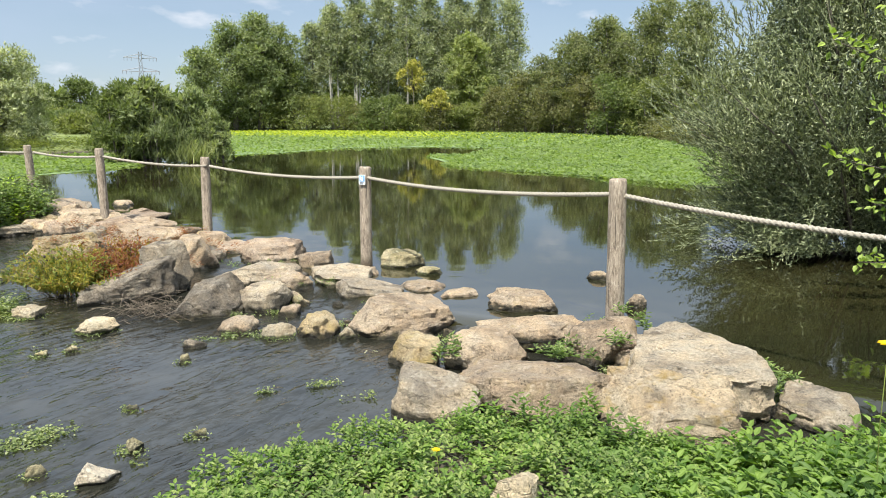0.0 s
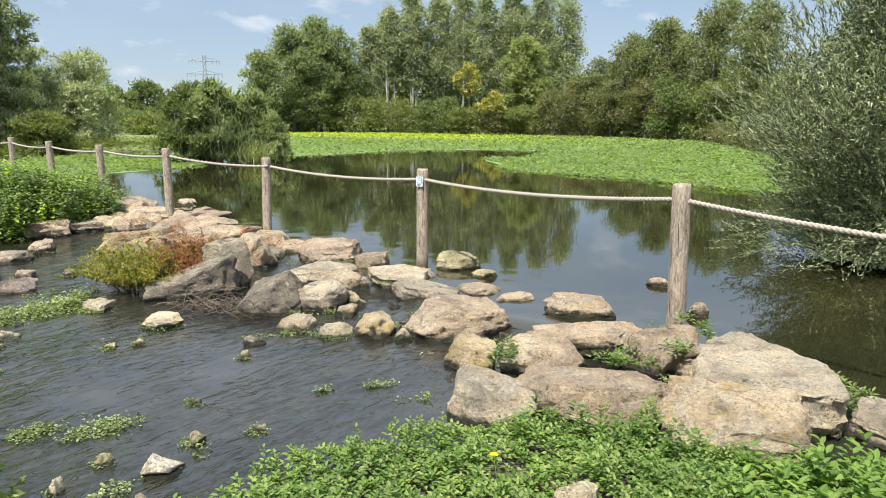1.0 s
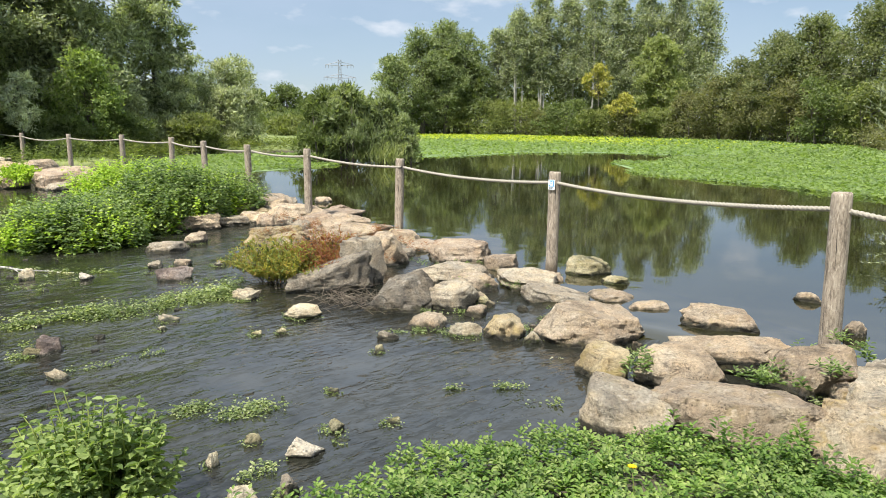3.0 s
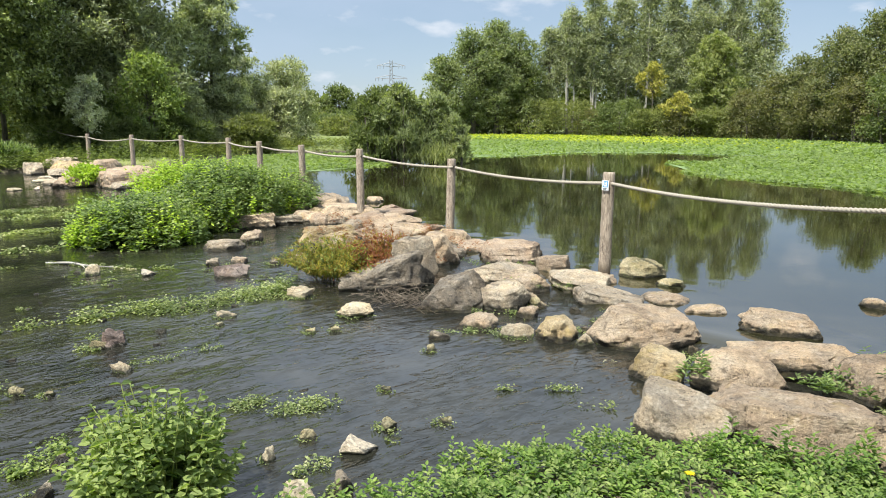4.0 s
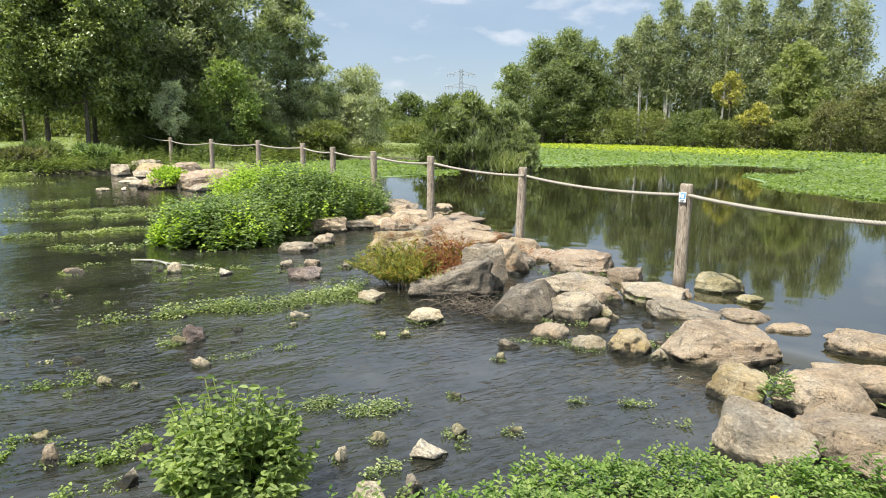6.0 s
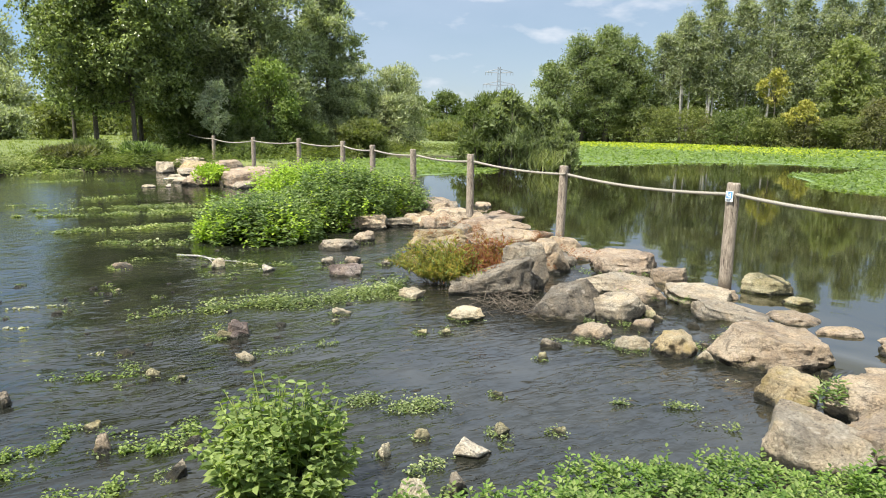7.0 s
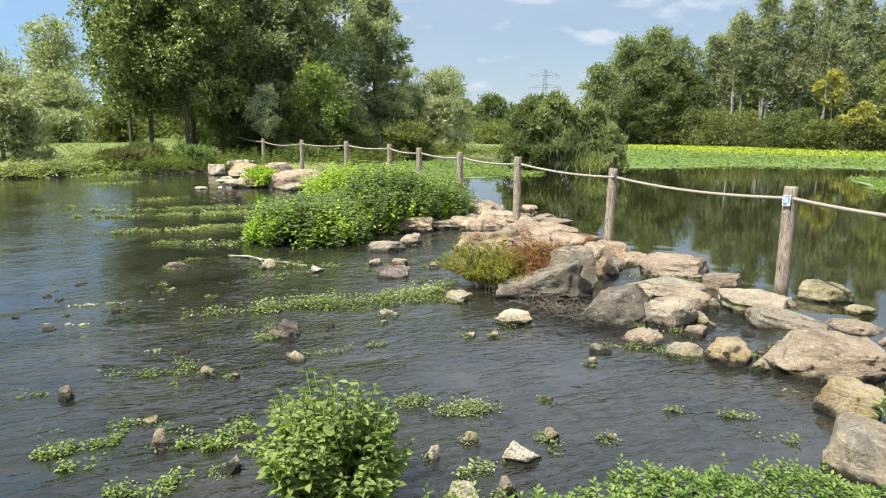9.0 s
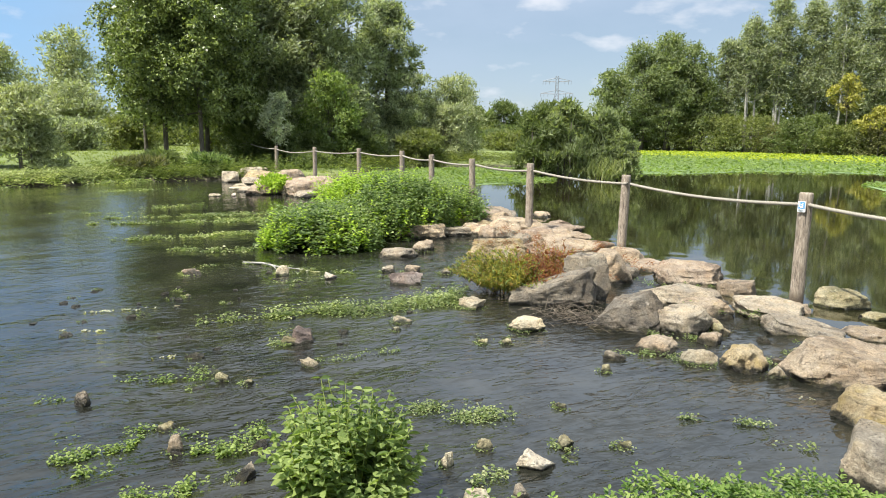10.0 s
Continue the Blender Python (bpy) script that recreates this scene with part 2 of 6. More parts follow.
LEAF = {
    "poplar": leaf_material("poplar_leaf", (0.10, 0.125, 0.08), (0.40, 0.43, 0.31)),
    "oak": leaf_material("dark_leaf", (0.08, 0.11, 0.04), (0.18, 0.22, 0.09)),
    "crack": leaf_material("crack_willow_leaf", (0.085, 0.115, 0.055), (0.30, 0.345, 0.19)),
    "dusky": leaf_material("dusky_willow_leaf", (0.07, 0.088, 0.042), (0.225, 0.245, 0.13)),
    "silver": leaf_material("silver_willow_leaf", (0.24, 0.27, 0.21), (0.56, 0.59, 0.50)),
    "sallow": leaf_material("sallow_leaf", (0.15, 0.19, 0.075), (0.31, 0.34, 0.15)),
    "alder": leaf_material("alder_leaf", (0.030, 0.050, 0.016), (0.28, 0.34, 0.125), 0.34, 0.26),
    "willow": leaf_material("willow_leaf", (0.105, 0.13, 0.08), (0.40, 0.44, 0.31), 0.5),
    "pale_willow": leaf_material("pale_willow_leaf", (0.165, 0.19, 0.11), (0.42, 0.455, 0.29), 0.6, 0.34),
    "shrub": leaf_material("shrub_leaf", (0.10, 0.125, 0.04), (0.225, 0.25, 0.095)),
    "yellow": leaf_material("yellow_leaf", (0.20, 0.20, 0.05), (0.46, 0.42, 0.13)),
    "brown": leaf_material("brownish_leaf", (0.095, 0.10, 0.045), (0.195, 0.195, 0.09)),
    "mint": leaf_material("mint_leaf", (0.045, 0.085, 0.025), (0.225, 0.305, 0.11), old=(0.33, 0.38, 0.22)),
    "lime": leaf_material("lime_leaf", (0.19, 0.30, 0.03), (0.42, 0.54, 0.085)),
    "light_alder": leaf_material("light_alder_leaf", (0.12, 0.19, 0.035), (0.36, 0.46, 0.12)),
    "cover": leaf_material("ground_cover_leaf", (0.06, 0.125, 0.028), (0.20, 0.30, 0.075)),
    "cress": leaf_material("cress_leaf", (0.075, 0.115, 0.04), (0.29, 0.34, 0.165), old=(0.50, 0.51, 0.35)),
    "nettle": leaf_material("nettle_leaf", (0.06, 0.105, 0.028), (0.29, 0.365, 0.13)),
    "mat": leaf_material("mat_leaf", (0.115, 0.175, 0.055), (0.21, 0.28, 0.105)),
    "mat_bright": leaf_material("bright_mat_leaf", (0.24, 0.31, 0.035), (0.40, 0.43, 0.05)),
    "rust": leaf_material("rust_leaf", (0.165, 0.062, 0.038), (0.36, 0.15, 0.09), old=(0.20, 0.16, 0.03)),
    "gold": leaf_material("gold_leaf", (0.16, 0.16, 0.04), (0.39, 0.345, 0.09), old=(0.30, 0.17, 0.07)),
    "grass": leaf_material("grass_blade", (0.14, 0.19, 0.045), (0.30, 0.34, 0.11)),
    "osier": leaf_material("osier_leaf", (0.030, 0.042, 0.022), (0.26, 0.30, 0.17), 0.55, 0.14, old=(0.35, 0.38, 0.26)),
    "straw": leaf_material("bleached_straw", (0.36, 0.34, 0.27), (0.62, 0.60, 0.52)),
    "petal": leaf_material("yellow_petal", (0.75, 0.52, 0.01), (0.85, 0.62, 0.02)),
}


def bark_material(name, dark, light):
    m, nt, b = nodes_of(name)
    p = place_of(nt)
    n = noise_of(nt, mapped(nt, p, (9, 9, 1.6)), 3, 6, 0.7)
    nt.links.new(ramp(nt, n, [(0.35, dark), (0.65, light)]), b.inputs["Base Color"])
    b.inputs["Roughness"].default_value = 0.9
    bumped(nt, b, n, 0.8, 0.03)
    return m


BARK = bark_material("bark", (0.05, 0.042, 0.033), (0.15, 0.13, 0.105))
PALE_BARK = bark_material("pale_bark", (0.22, 0.21, 0.18), (0.48, 0.46, 0.41))
TWIG = bark_material("dead_twig", (0.07, 0.055, 0.04), (0.22, 0.18, 0.135))


def wood_material():
    m, nt, b = nodes_of("weathered_post_wood")
    p = nt.nodes.new("ShaderNodeTexCoord").outputs["Object"]
    grain = noise_of(nt, mapped(nt, p, (26, 26, 5.0)), 2.2, 8, 0.78, 0.8)
    col = ramp(nt, grain, [(0.34, (0.055, 0.043, 0.033)), (0.46, (0.20, 0.16, 0.12)), (0.57, (0.34, 0.285, 0.22)), (0.70, (0.55, 0.50, 0.42))])
    patch = noise_of(nt, p, 9, 6, 0.7)
    col = mixed(nt, span(nt, patch, 0.5, 0.62, 0, 0.6), col, (0.28, 0.235, 0.18))
    crack = noise_of(nt, mapped(nt, p, (60, 60, 1.6)), 1.6, 5, 0.6)
    col = mixed(nt, span(nt, crack, 0.40, 0.34), col, (0.03, 0.022, 0.018))
    z = nt.nodes.new("ShaderNodeSeparateXYZ")
    nt.links.new(p, z.inputs[0])
    foot = span(nt, z.outputs[2], 0.22, 0.10)
    col = mixed(nt, foot, col, mixed(nt, span(nt, patch, 0.4, 0.6), (0.06, 0.045, 0.03), (0.13, 0.10, 0.06)))
    nt.links.new(col, b.inputs["Base Color"])
    b.inputs["Roughness"].default_value = 0.86
    bumped(nt, b, grain, 0.9, 0.006)
    return m


WOOD = wood_material()


def plain(name, colour, rough=0.7, scale=20.0, vary=0.25):
    m, nt, b = nodes_of(name)
    n = noise_of(nt, place_of(nt), scale, 5)
    nt.links.new(ramp(nt, n, [(0.3, tuple(c * (1 - vary) for c in colour)), (0.7, tuple(min(1, c * (1 + vary)) for c in colour))]), b.inputs["Base Color"])
    b.inputs["Roughness"].default_value = rough
    bumped(nt, b, n, 0.4, 0.01)
    return m


ROPE = plain("hemp_rope", (0.275, 0.25, 0.205), 0.9, 140, 0.35)
SIGN_WHITE = plain("sign_white", (0.72, 0.74, 0.76), 0.35, 8, 0.06)
SIGN_BLUE = plain("sign_blue", (0.10, 0.28, 0.50), 0.35, 8, 0.1)
SIGN_GREY = plain("sign_dark", (0.07, 0.09, 0.12), 0.35, 8, 0.1)
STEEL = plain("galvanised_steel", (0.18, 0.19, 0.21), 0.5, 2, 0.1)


def soil_material():
    """Banks: grass, bare earth and stones by noise."""
    m, nt, b = nodes_of("bank_soil")
    p = place_of(nt)
    n = noise_of(nt, p, 0.35, 6, 0.6)
    f = noise_of(nt, p, 9, 6, 0.7)
    col = mixed(nt, span(nt, f, 0.35, 0.65), (0.07, 0.10, 0.022), (0.17, 0.21, 0.055))
    col = mixed(nt, span(nt, n, 0.52, 0.66, 0, 0.8), col, (0.21, 0.23, 0.075))
    z = nt.nodes.new("ShaderNodeSeparateXYZ")
    nt.links.new(p, z.inputs[0])
    col = mixed(nt, span(nt, z.outputs[2], 0.22, 0.08), col, mixed(nt, span(nt, f, 0.4, 0.6), (0.035, 0.03, 0.02), (0.09, 0.075, 0.045)))
    nt.links.new(col, b.inputs["Base Color"])
    b.inputs["Roughness"].default_value = 0.95
    bumped(nt, b, f, 1.0, 0.05)
    return m


SOIL = soil_material()


def water_material(name, deep, murk, ripple, flow):
    """Murky water: dark body colour under a mirror-smooth, rippled surface."""
    m, nt, b = nodes_of(name)
    p = place_of(nt)
    n = noise_of(nt, p, 1.7 if flow else 0.35, 6 if flow else 5, 0.62)
    nt.links.new(ramp(nt, n, [(0.36, deep), (0.66, murk)]), b.inputs["Base Color"])
    b.inputs["Roughness"].default_value = 0.025 if flow else 0.022
    b.inputs["IOR"].default_value = 1.46 if flow else 1.72
    if flow:
        # ripples drawn out along the current
        run = mapped(nt, p, (1, 1, 1), (0, 0, -1.03))
        v = mapped(nt, run, (0.55, 1.25, 1.0))
        small = noise_of(nt, v, 12, 2.5, 0.55, 0.9)
        wide = noise_of(nt, mapped(nt, run, (0.4, 1.3, 1.0)), 3.0, 1.5, 0.5, 0.9)
    else:
        v = mapped(nt, p, (0.5, 1.6, 1.0))
        small = noise_of(nt, v, 6.0, 3, 0.5, 0.4)
        wide = noise_of(nt, v, 0.7, 3, 0.5)
    h = nt.nodes.new("ShaderNodeMath")
    h.operation = "MULTIPLY_ADD"
    nt.links.new(wide, h.inputs[0])
    h.inputs[1].default_value = 1.3 if flow else 2.0
    nt.links.new(small, h.inputs[2])
    if flow:
        # broken water over the shallows, sliding smooth elsewhere
        calm = nt.nodes.new("ShaderNodeMath")
        calm.operation = "MULTIPLY"
        nt.links.new(h.outputs[0], calm.inputs[0])
        nt.links.new(span(nt, noise_of(nt, mapped(nt, p, (1.0, 0.55, 1.0), (0, 0, 0.5)), 0.9, 4, 0.65), 0.36, 0.62, 0.25, 1.5), calm.inputs[1])
        # the deep pool away from the weir lies nearly still
        east = nt.nodes.new("ShaderNodeSeparateXYZ")
        nt.links.new(p, east.inputs[0])
        pool = nt.nodes.new("ShaderNodeMath")
        pool.operation = "MULTIPLY"
        nt.links.new(calm.outputs[0], pool.inputs[0])
        nt.links.new(span(nt, east.outputs[0], -7.5, -3.5, 0.26, 1.0), pool.inputs[1])
        h = pool
    else:
        # calm patches and breeze-ruffled patches
        calm = nt.nodes.new("ShaderNodeMath")
        calm.operation = "MULTIPLY"
        nt.links.new(h.outputs[0], calm.inputs[0])
        nt.links.new(span(nt, noise_of(nt, p, 0.25, 2), 0.4, 0.65, 0.35, 1.0), calm.inputs[1])
        h = calm
    bumped(nt, b, h.outputs[0], 1.0, ripple)
    return m


POND = water_material("pond_water", (0.010, 0.011, 0.005), (0.026, 0.024, 0.009), 0.0006, False)
STREAM = water_material("stream_water", (0.007, 0.008, 0.006), (0.024, 0.024, 0.018), 0.0155, True)

# ---- mesh helpers ----
rng = np.random.default_rng(7)


def mesh_of(name, verts, faces, mats, smooth=True, slots=None):
    me = bpy.data.meshes.new(name)
    verts = np.asarray(verts, dtype=np.float32)
    me.from_pydata(verts.tolist() if len(verts) < 2000 else verts, [], faces if isinstance(faces, list) else faces.tolist())
    for m in mats if isinstance(mats, (list, tuple)) else [mats]:
        me.materials.append(m)
    if slots is not None:
        me.polygons.foreach_set("material_index", np.asarray(slots, dtype=np.int32))
    me.polygons.foreach_set("use_smooth", np.full(len(me.polygons), smooth))
    me.update()
    return me


def piece(name, me, parent=None, label="", at=None):
    ob = new(name, me)
    if parent is not None:
        ob.parent = parent
    if at is not None:
        ob.matrix_basis = at
    if label:
        ob["label"] = label
    return ob


def thing(name, label, category, group="", kind="", at=(0, 0, 0)):
    ob = new(name)
    ob.location = at
    return tagged(ob, label, category, group, kind)


def tubes(paths, sides=6):
    """Tapered tubes along polylines: a list of (points, radii)."""
    verts, faces = [], []
    for pts, radii in paths:
        pts = [Vector(p) for p in pts]
        start = len(verts)
        ref = Vector((0.31, 0.87, 0.21))
        for i, p in enumerate(pts):
            d = (pts[min(i + 1, len(pts) - 1)] - pts[max(i - 1, 0)]).normalized()
            u = d.cross(ref).normalized()
            v = d.cross(u)
            for k in range(sides):
                a = 2 * math.pi * k / sides
                verts.append(p + float(radii[i]) * (math.cos(a) * u + math.sin(a) * v))
        for i in range(len(pts) - 1):
            for k in range(sides):
                a, b = start + i * sides + k, start + i * sides + (k + 1) % sides
                faces.append((a, b, b + sides, a + sides))
        faces.append(tuple(range(start + sides - 1, start - 1, -1)))
        faces.append(tuple(range(start + (len(pts) - 1) * sides, start + len(pts) * sides)))
    return [tuple(v) for v in verts], faces


def unit(a):
    return a / np.maximum(np.linalg.norm(a, axis=1, keepdims=True), 1e-6)


def leaves(pos, axis, normal, length, width, fine=False):
    """One folded leaf for each row of pos; axis is the midrib, normal its upper side."""
    n = len(pos)
    axis = unit(axis)
    side = unit(np.cross(axis, normal))
    up = np.cross(side, axis)
    L, W = np.broadcast_to(length, n)[:, None], np.broadcast_to(width, n)[:, None]
    if fine:
        v = np.stack([pos,
                      pos + axis * L * 0.30 + side * W * 0.45 + up * W * 0.16,
                      pos + axis * L * 0.68 + side * W * 0.36 + up * W * 0.10,
                      pos + axis * L - up * L * 0.14,
                      pos + axis * L * 0.68 - side * W * 0.36 + up * W * 0.10,
                      pos + axis * L * 0.30 - side * W * 0.45 + up * W * 0.16], 1).reshape(-1, 3)
        b = np.arange(n)[:, None] * 6
        return v, np.concatenate([b + [0, 1, 2, 3], b + [3, 4, 5, 0]], 0)
    v = np.stack([pos, pos + axis * L * 0.45 + side * W * 0.5 + up * W * 0.12, pos + axis * L,
                  pos + axis * L * 0.45 - side * W * 0.5 + up * W * 0.12], 1).reshape(-1, 3)
    return v, np.arange(n)[:, None] * 4 + [0, 1, 2, 3]


def slivers(pos, axis, normal, length, width):
    """One three-cornered leaf for each row of pos, for crowns farther off."""
    n = len(pos)
    axis = unit(axis)
    side = unit(np.cross(axis, normal))
    L, W = np.broadcast_to(length, n)[:, None], np.broadcast_to(width, n)[:, None]
    v = np.stack([pos - side * W * 0.5, pos + side * W * 0.5 + axis * L * 0.15, pos + axis * L], 1).reshape(-1, 3)
    return v, np.arange(n)[:, None] * 3 + [0, 1, 2]


def leaf_object(name, data, material, parent=None, label=""):
    v, f = data
    me = bpy.data.meshes.new(name)
    me.vertices.add(len(v))
    me.vertices.foreach_set("co", np.ascontiguousarray(v, dtype=np.float32).ravel())
    me.loops.add(f.size)
    me.loops.foreach_set("vertex_index", np.ascontiguousarray(f, dtype=np.int32).ravel())
    me.polygons.add(len(f))
    me.polygons.foreach_set("loop_start", np.arange(len(f), dtype=np.int32) * f.shape[1])
    me.materials.append(material)
    me.update(calc_edges=True)
    me.polygons.foreach_set("use_smooth", np.full(len(f), False))
    return piece(name, me, parent, label)


def joined(parts):
    vs, fs, k = [], [], 0
    for v, f in parts:
        vs.append(v)
        fs.append(f + k)
        k += len(v)
    return np.concatenate(vs), np.concatenate(fs)


def crown_leaves(lobes, n, length, width, droop=0.0, shell=0.55, fine=False, far=False, order=0.85):
    """Leaves on ellipsoid lobes (centre, radii): most on each lobe's upper and outer skin, facing out and up."""
    vol = np.array([r[0] * r[1] * r[2] for _, r in lobes]) ** 0.7
    pick = rng.choice(len(lobes), n, p=vol / vol.sum())
    c = np.array([l[0] for l in lobes])[pick]
    r = np.array([l[1] for l in lobes])[pick]
    d = unit(rng.normal(size=(n, 3)))
    d[:, 2] = np.where(rng.random(n) < 0.6, np.abs(d[:, 2]), d[:, 2])
    rad = shell + (1.06 - shell) * rng.random((n, 1)) ** 0.7
    rad *= 1 + 0.22 * rng.normal(size=(n, 1)) * (rng.random((n, 1)) < 0.35)
    pos = c + d * r * rad
    # shoots: part of the leaves string out along twigs that leave the lobe
    m = n // 5
    tw = max(1, m // 9)
    which = rng.integers(0, tw, m)
    tl = rng.choice(len(lobes), tw, p=vol / vol.sum())
    tc, tr = np.array([lobes[i][0] for i in tl]), np.array([lobes[i][1] for i in tl])
    td = unit(rng.normal(size=(tw, 3)) + np.array([0, 0, 0.45]))
    along = rng.random((m, 1))
    pos[:m] = tc[which] + td[which] * tr[which] * (0.8 + 0.55 * along) + rng.normal(size=(m, 3)) * 0.06 * tr[which]
    d[:m] = td[which]
    axis = unit(d * 0.6 + rng.normal(size=(n, 3)) * 0.8 + np.array([0, 0, -droop]))
    normal = unit(d * 1.0 + rng.normal(size=(n, 3)) * order + np.array([0, 0, 0.6]))
    s = 0.7 + 0.6 * rng.random(n)
    if far:
        return slivers(pos, axis, normal, length * s, width * s)
    return leaves(pos, axis, normal, length * s, width * s, fine)


def lobes_in(cx, cy, z0, z1, rx, ry, k, size, lean=0.0, taper=0.35, swept=False):
    """Clumps of leaves gathered on the masses of an egg-shaped crown from z0 to z1."""
    out = []
    masses = max(4, k // 9, int(4.5 * (z1 - z0) / rx))
    each = max(6, math.ceil(k / masses))
    for i in range(masses):
        t = (i + 0.5) / masses
        prof = math.sin(math.pi * (0.16 + 0.72 * t)) ** 0.6 * (1 - taper * t * t)
        a = i * 2.399 + rng.random() * 0.9
        q = (0.25 + 0.75 * math.sqrt(rng.random())) * prof * 0.66
        big = 0.40 * (0.75 + 0.5 * rng.random()) * (1 - 0.35 * t * t)
        tall = 1.5 if swept else 0.85
        mid = (cx + math.cos(a) * q * rx + lean * t, cy + math.sin(a) * q * ry, z0 + (z1 - z0) * (0.05 + 0.80 * t))
        for j in range(each):
            d = Vector((rng.normal(), rng.normal(), rng.normal() + 0.25)).normalized()
            w = size * (0.7 + 0.6 * rng.random())
            high = min(z1 - w * rx * 0.7, mid[2] + d.z * big * rx * tall)
            out.append(((mid[0] + d.x * big * rx * 0.85, mid[1] + d.y * big * ry * 0.85, max(high, z0)), (w * rx, w * ry, w * (rx + ry) * (0.62 if swept else 0.40))))
    return out


def tree(name, label, x, y, z_ground, crown_low, top, rx, n, leaf, size, trunk=0.22, bark=None, boughs=26, bough=0.42, stems=1, droop=0.1, lean=0.0, category="tree", taper=0.35, slim=0.6):
    root = thing(name, label, category, at=(x, y, z_ground))
    lob = lobes_in(0, 0, crown_low - z_ground, top - z_ground, rx, rx, boughs, bough, lean, taper, leaf == "poplar")
    paths = []
    for s in range(stems):
        ox, oy = (0, 0) if stems == 1 else (rng.normal() * 0.13 * rx, rng.normal() * 0.13 * rx)
        h = (top - z_ground) * ((0.9 if stems == 1 else 0.74) - 0.1 * rng.random())
        pts = [Vector((ox * (1 + 0.6 * t) + lean * t + 0.05 * rx * math.sin(3 * t + s), oy * (1 + 0.6 * t) + 0.05 * rx * math.cos(4 * t + s), -0.6 + (h + 0.6) * t)) for t in np.linspace(0, 1, 8)]
        paths.append((pts, [trunk * (1.25 - 1.1 * t) if t else trunk * 1.5 for t in np.linspace(0, 1, 8)]))
    for c, r in lob[:: max(2, len(lob) // 22)]:
        c = Vector(c)
        stem = paths[int(rng.integers(0, stems))][0]
        near = min(stem[1:6], key=lambda p: (p - c).length + abs(p.z - (c.z - 0.5 * r[2])))
        mid = near.lerp(c, 0.5) + Vector((0, 0, -0.08 * rx))
        paths.append(([near, mid, c], [trunk * 0.42, trunk * 0.26, trunk * 0.08]))
    v, f = tubes(paths[:stems], 8)
    v2, f2 = tubes(paths[stems:], 4)
    v, f = v + v2, f + [tuple(k + len(v) for k in q) for q in f2]
    piece("trunk", mesh_of("trunk", v, f, bark or BARK), root)
    core = [((c[0] * 0.9, c[1] * 0.9, c[2]), (r[0] * 0.8, r[1] * 0.8, r[2] * 0.7)) for c, r in lob]
    leaf_object("crown", joined([crown_leaves(lob, int(n * 0.85), size, size * slim, droop, far=True), crown_leaves(core, int(n * 0.2), size * 1.7, size * 1.6 * max(slim, 0.4), droop, 0.1, far=True)]), LEAF[leaf], root)
    return root


# ---- ground and water ----
SHORE = [(-1.5, 2.0), (-1.12, 2.45), (-0.78, 3.02), (-0.30, 3.38), (0.30, 3.50), (0.75, 3.50), (1.05, 3.22), (1.5, 3.02), (2.1, 3.06), (2.9, 3.5), (4.6, 5.5), (6.2, 9.5), (7.5, 15.0), (11.0, 25.0),
         (13.5, 45.0), (16.0, 66.0), (9.5, 79.0), (3.0, 86.0), (-4.0, 98.0), (-18.0, 93.0), (-34.0, 88.0), (-28.0, 60.0), (-19.0, 46.0), (-17.0, 37.0), (-20.5, 29.0), (-19.5, 22.5),
         (-17.2, 18.6), (-20.6, 17.4), (-21.3, 15.0), (-22.2, 13.3), (-21.9, 11.0), (-23.0, 8.5), (-26.0, 2.0), (-24.0, -8.0), (-10.0, -7.0), (-5.0, -2.5), (-3.2, -0.2), (-2.1, 1.1)]
DAM = [(3.4, 3.6), (2.3, 4.15), (1.7, 4.5), (1.2, 5.0), (0.5, 5.35), (-0.3, 5.65), (-1.0, 6.5), (-1.9, 7.2), (-2.6, 8.0), (-3.6, 8.8), (-4.8, 9.8), (-6.3, 10.9), (-7.5, 12.0),
       (-10.0, 13.3), (-12.5, 14.5), (-15.0, 15.6), (-20.0, 18.0)]
POND_Z = 0.07


def edge_distance(px, py, line, closed):
    """Least distance to a polyline, and the sign of the side of its nearest segment."""
    best = np.full(px.shape, 1e9)
    side = np.zeros(px.shape)
    ends = list(zip(line, line[1:] + line[:1])) if closed else list(zip(line, line[1:]))
    for (ax, ay), (bx, by) in ends:
        dx, dy = bx - ax, by - ay
        t = np.clip(((px - ax) * dx + (py - ay) * dy) / (dx * dx + dy * dy), 0, 1)
        d = np.hypot(px - ax - t * dx, py - ay - t * dy)
        s = np.sign(dx * (py - ay) - dy * (px - ax))
        near = d < best - 1e-9
        best, side = np.where(near, d, best), np.where(near, s, side)
    return best, side


def inside(px, py, poly):
    odd = np.zeros(px.shape, dtype=bool)
    for (ax, ay), (bx, by) in zip(poly, poly[1:] + poly[:1]):
        cross = ((ay > py) != (by > py)) & (px < (bx - ax) * (py - ay) / (by - ay + 1e-12) + ax)
        odd ^= cross
    return odd


def lines(*spans):
    """Grid lines from spans (start, end, step)."""
    out = []
    for a, b, s in spans:
        out.extend(np.arange(a, b, s).tolist())
    return np.array(out + [spans[-1][1]])


def ripple(x, y, s, seed):
    """Cheap smooth unevenness for large sheets."""
    return (np.sin(x * 1.3 / s + 1.7 * np.sin(y * 0.7 / s + seed)) + np.sin(y * 1.7 / s + 1.3 * np.sin(x * 0.9 / s + 2 * seed)) + 0.5 * np.sin((x + y) * 3.1 / s + seed)) / 2.5


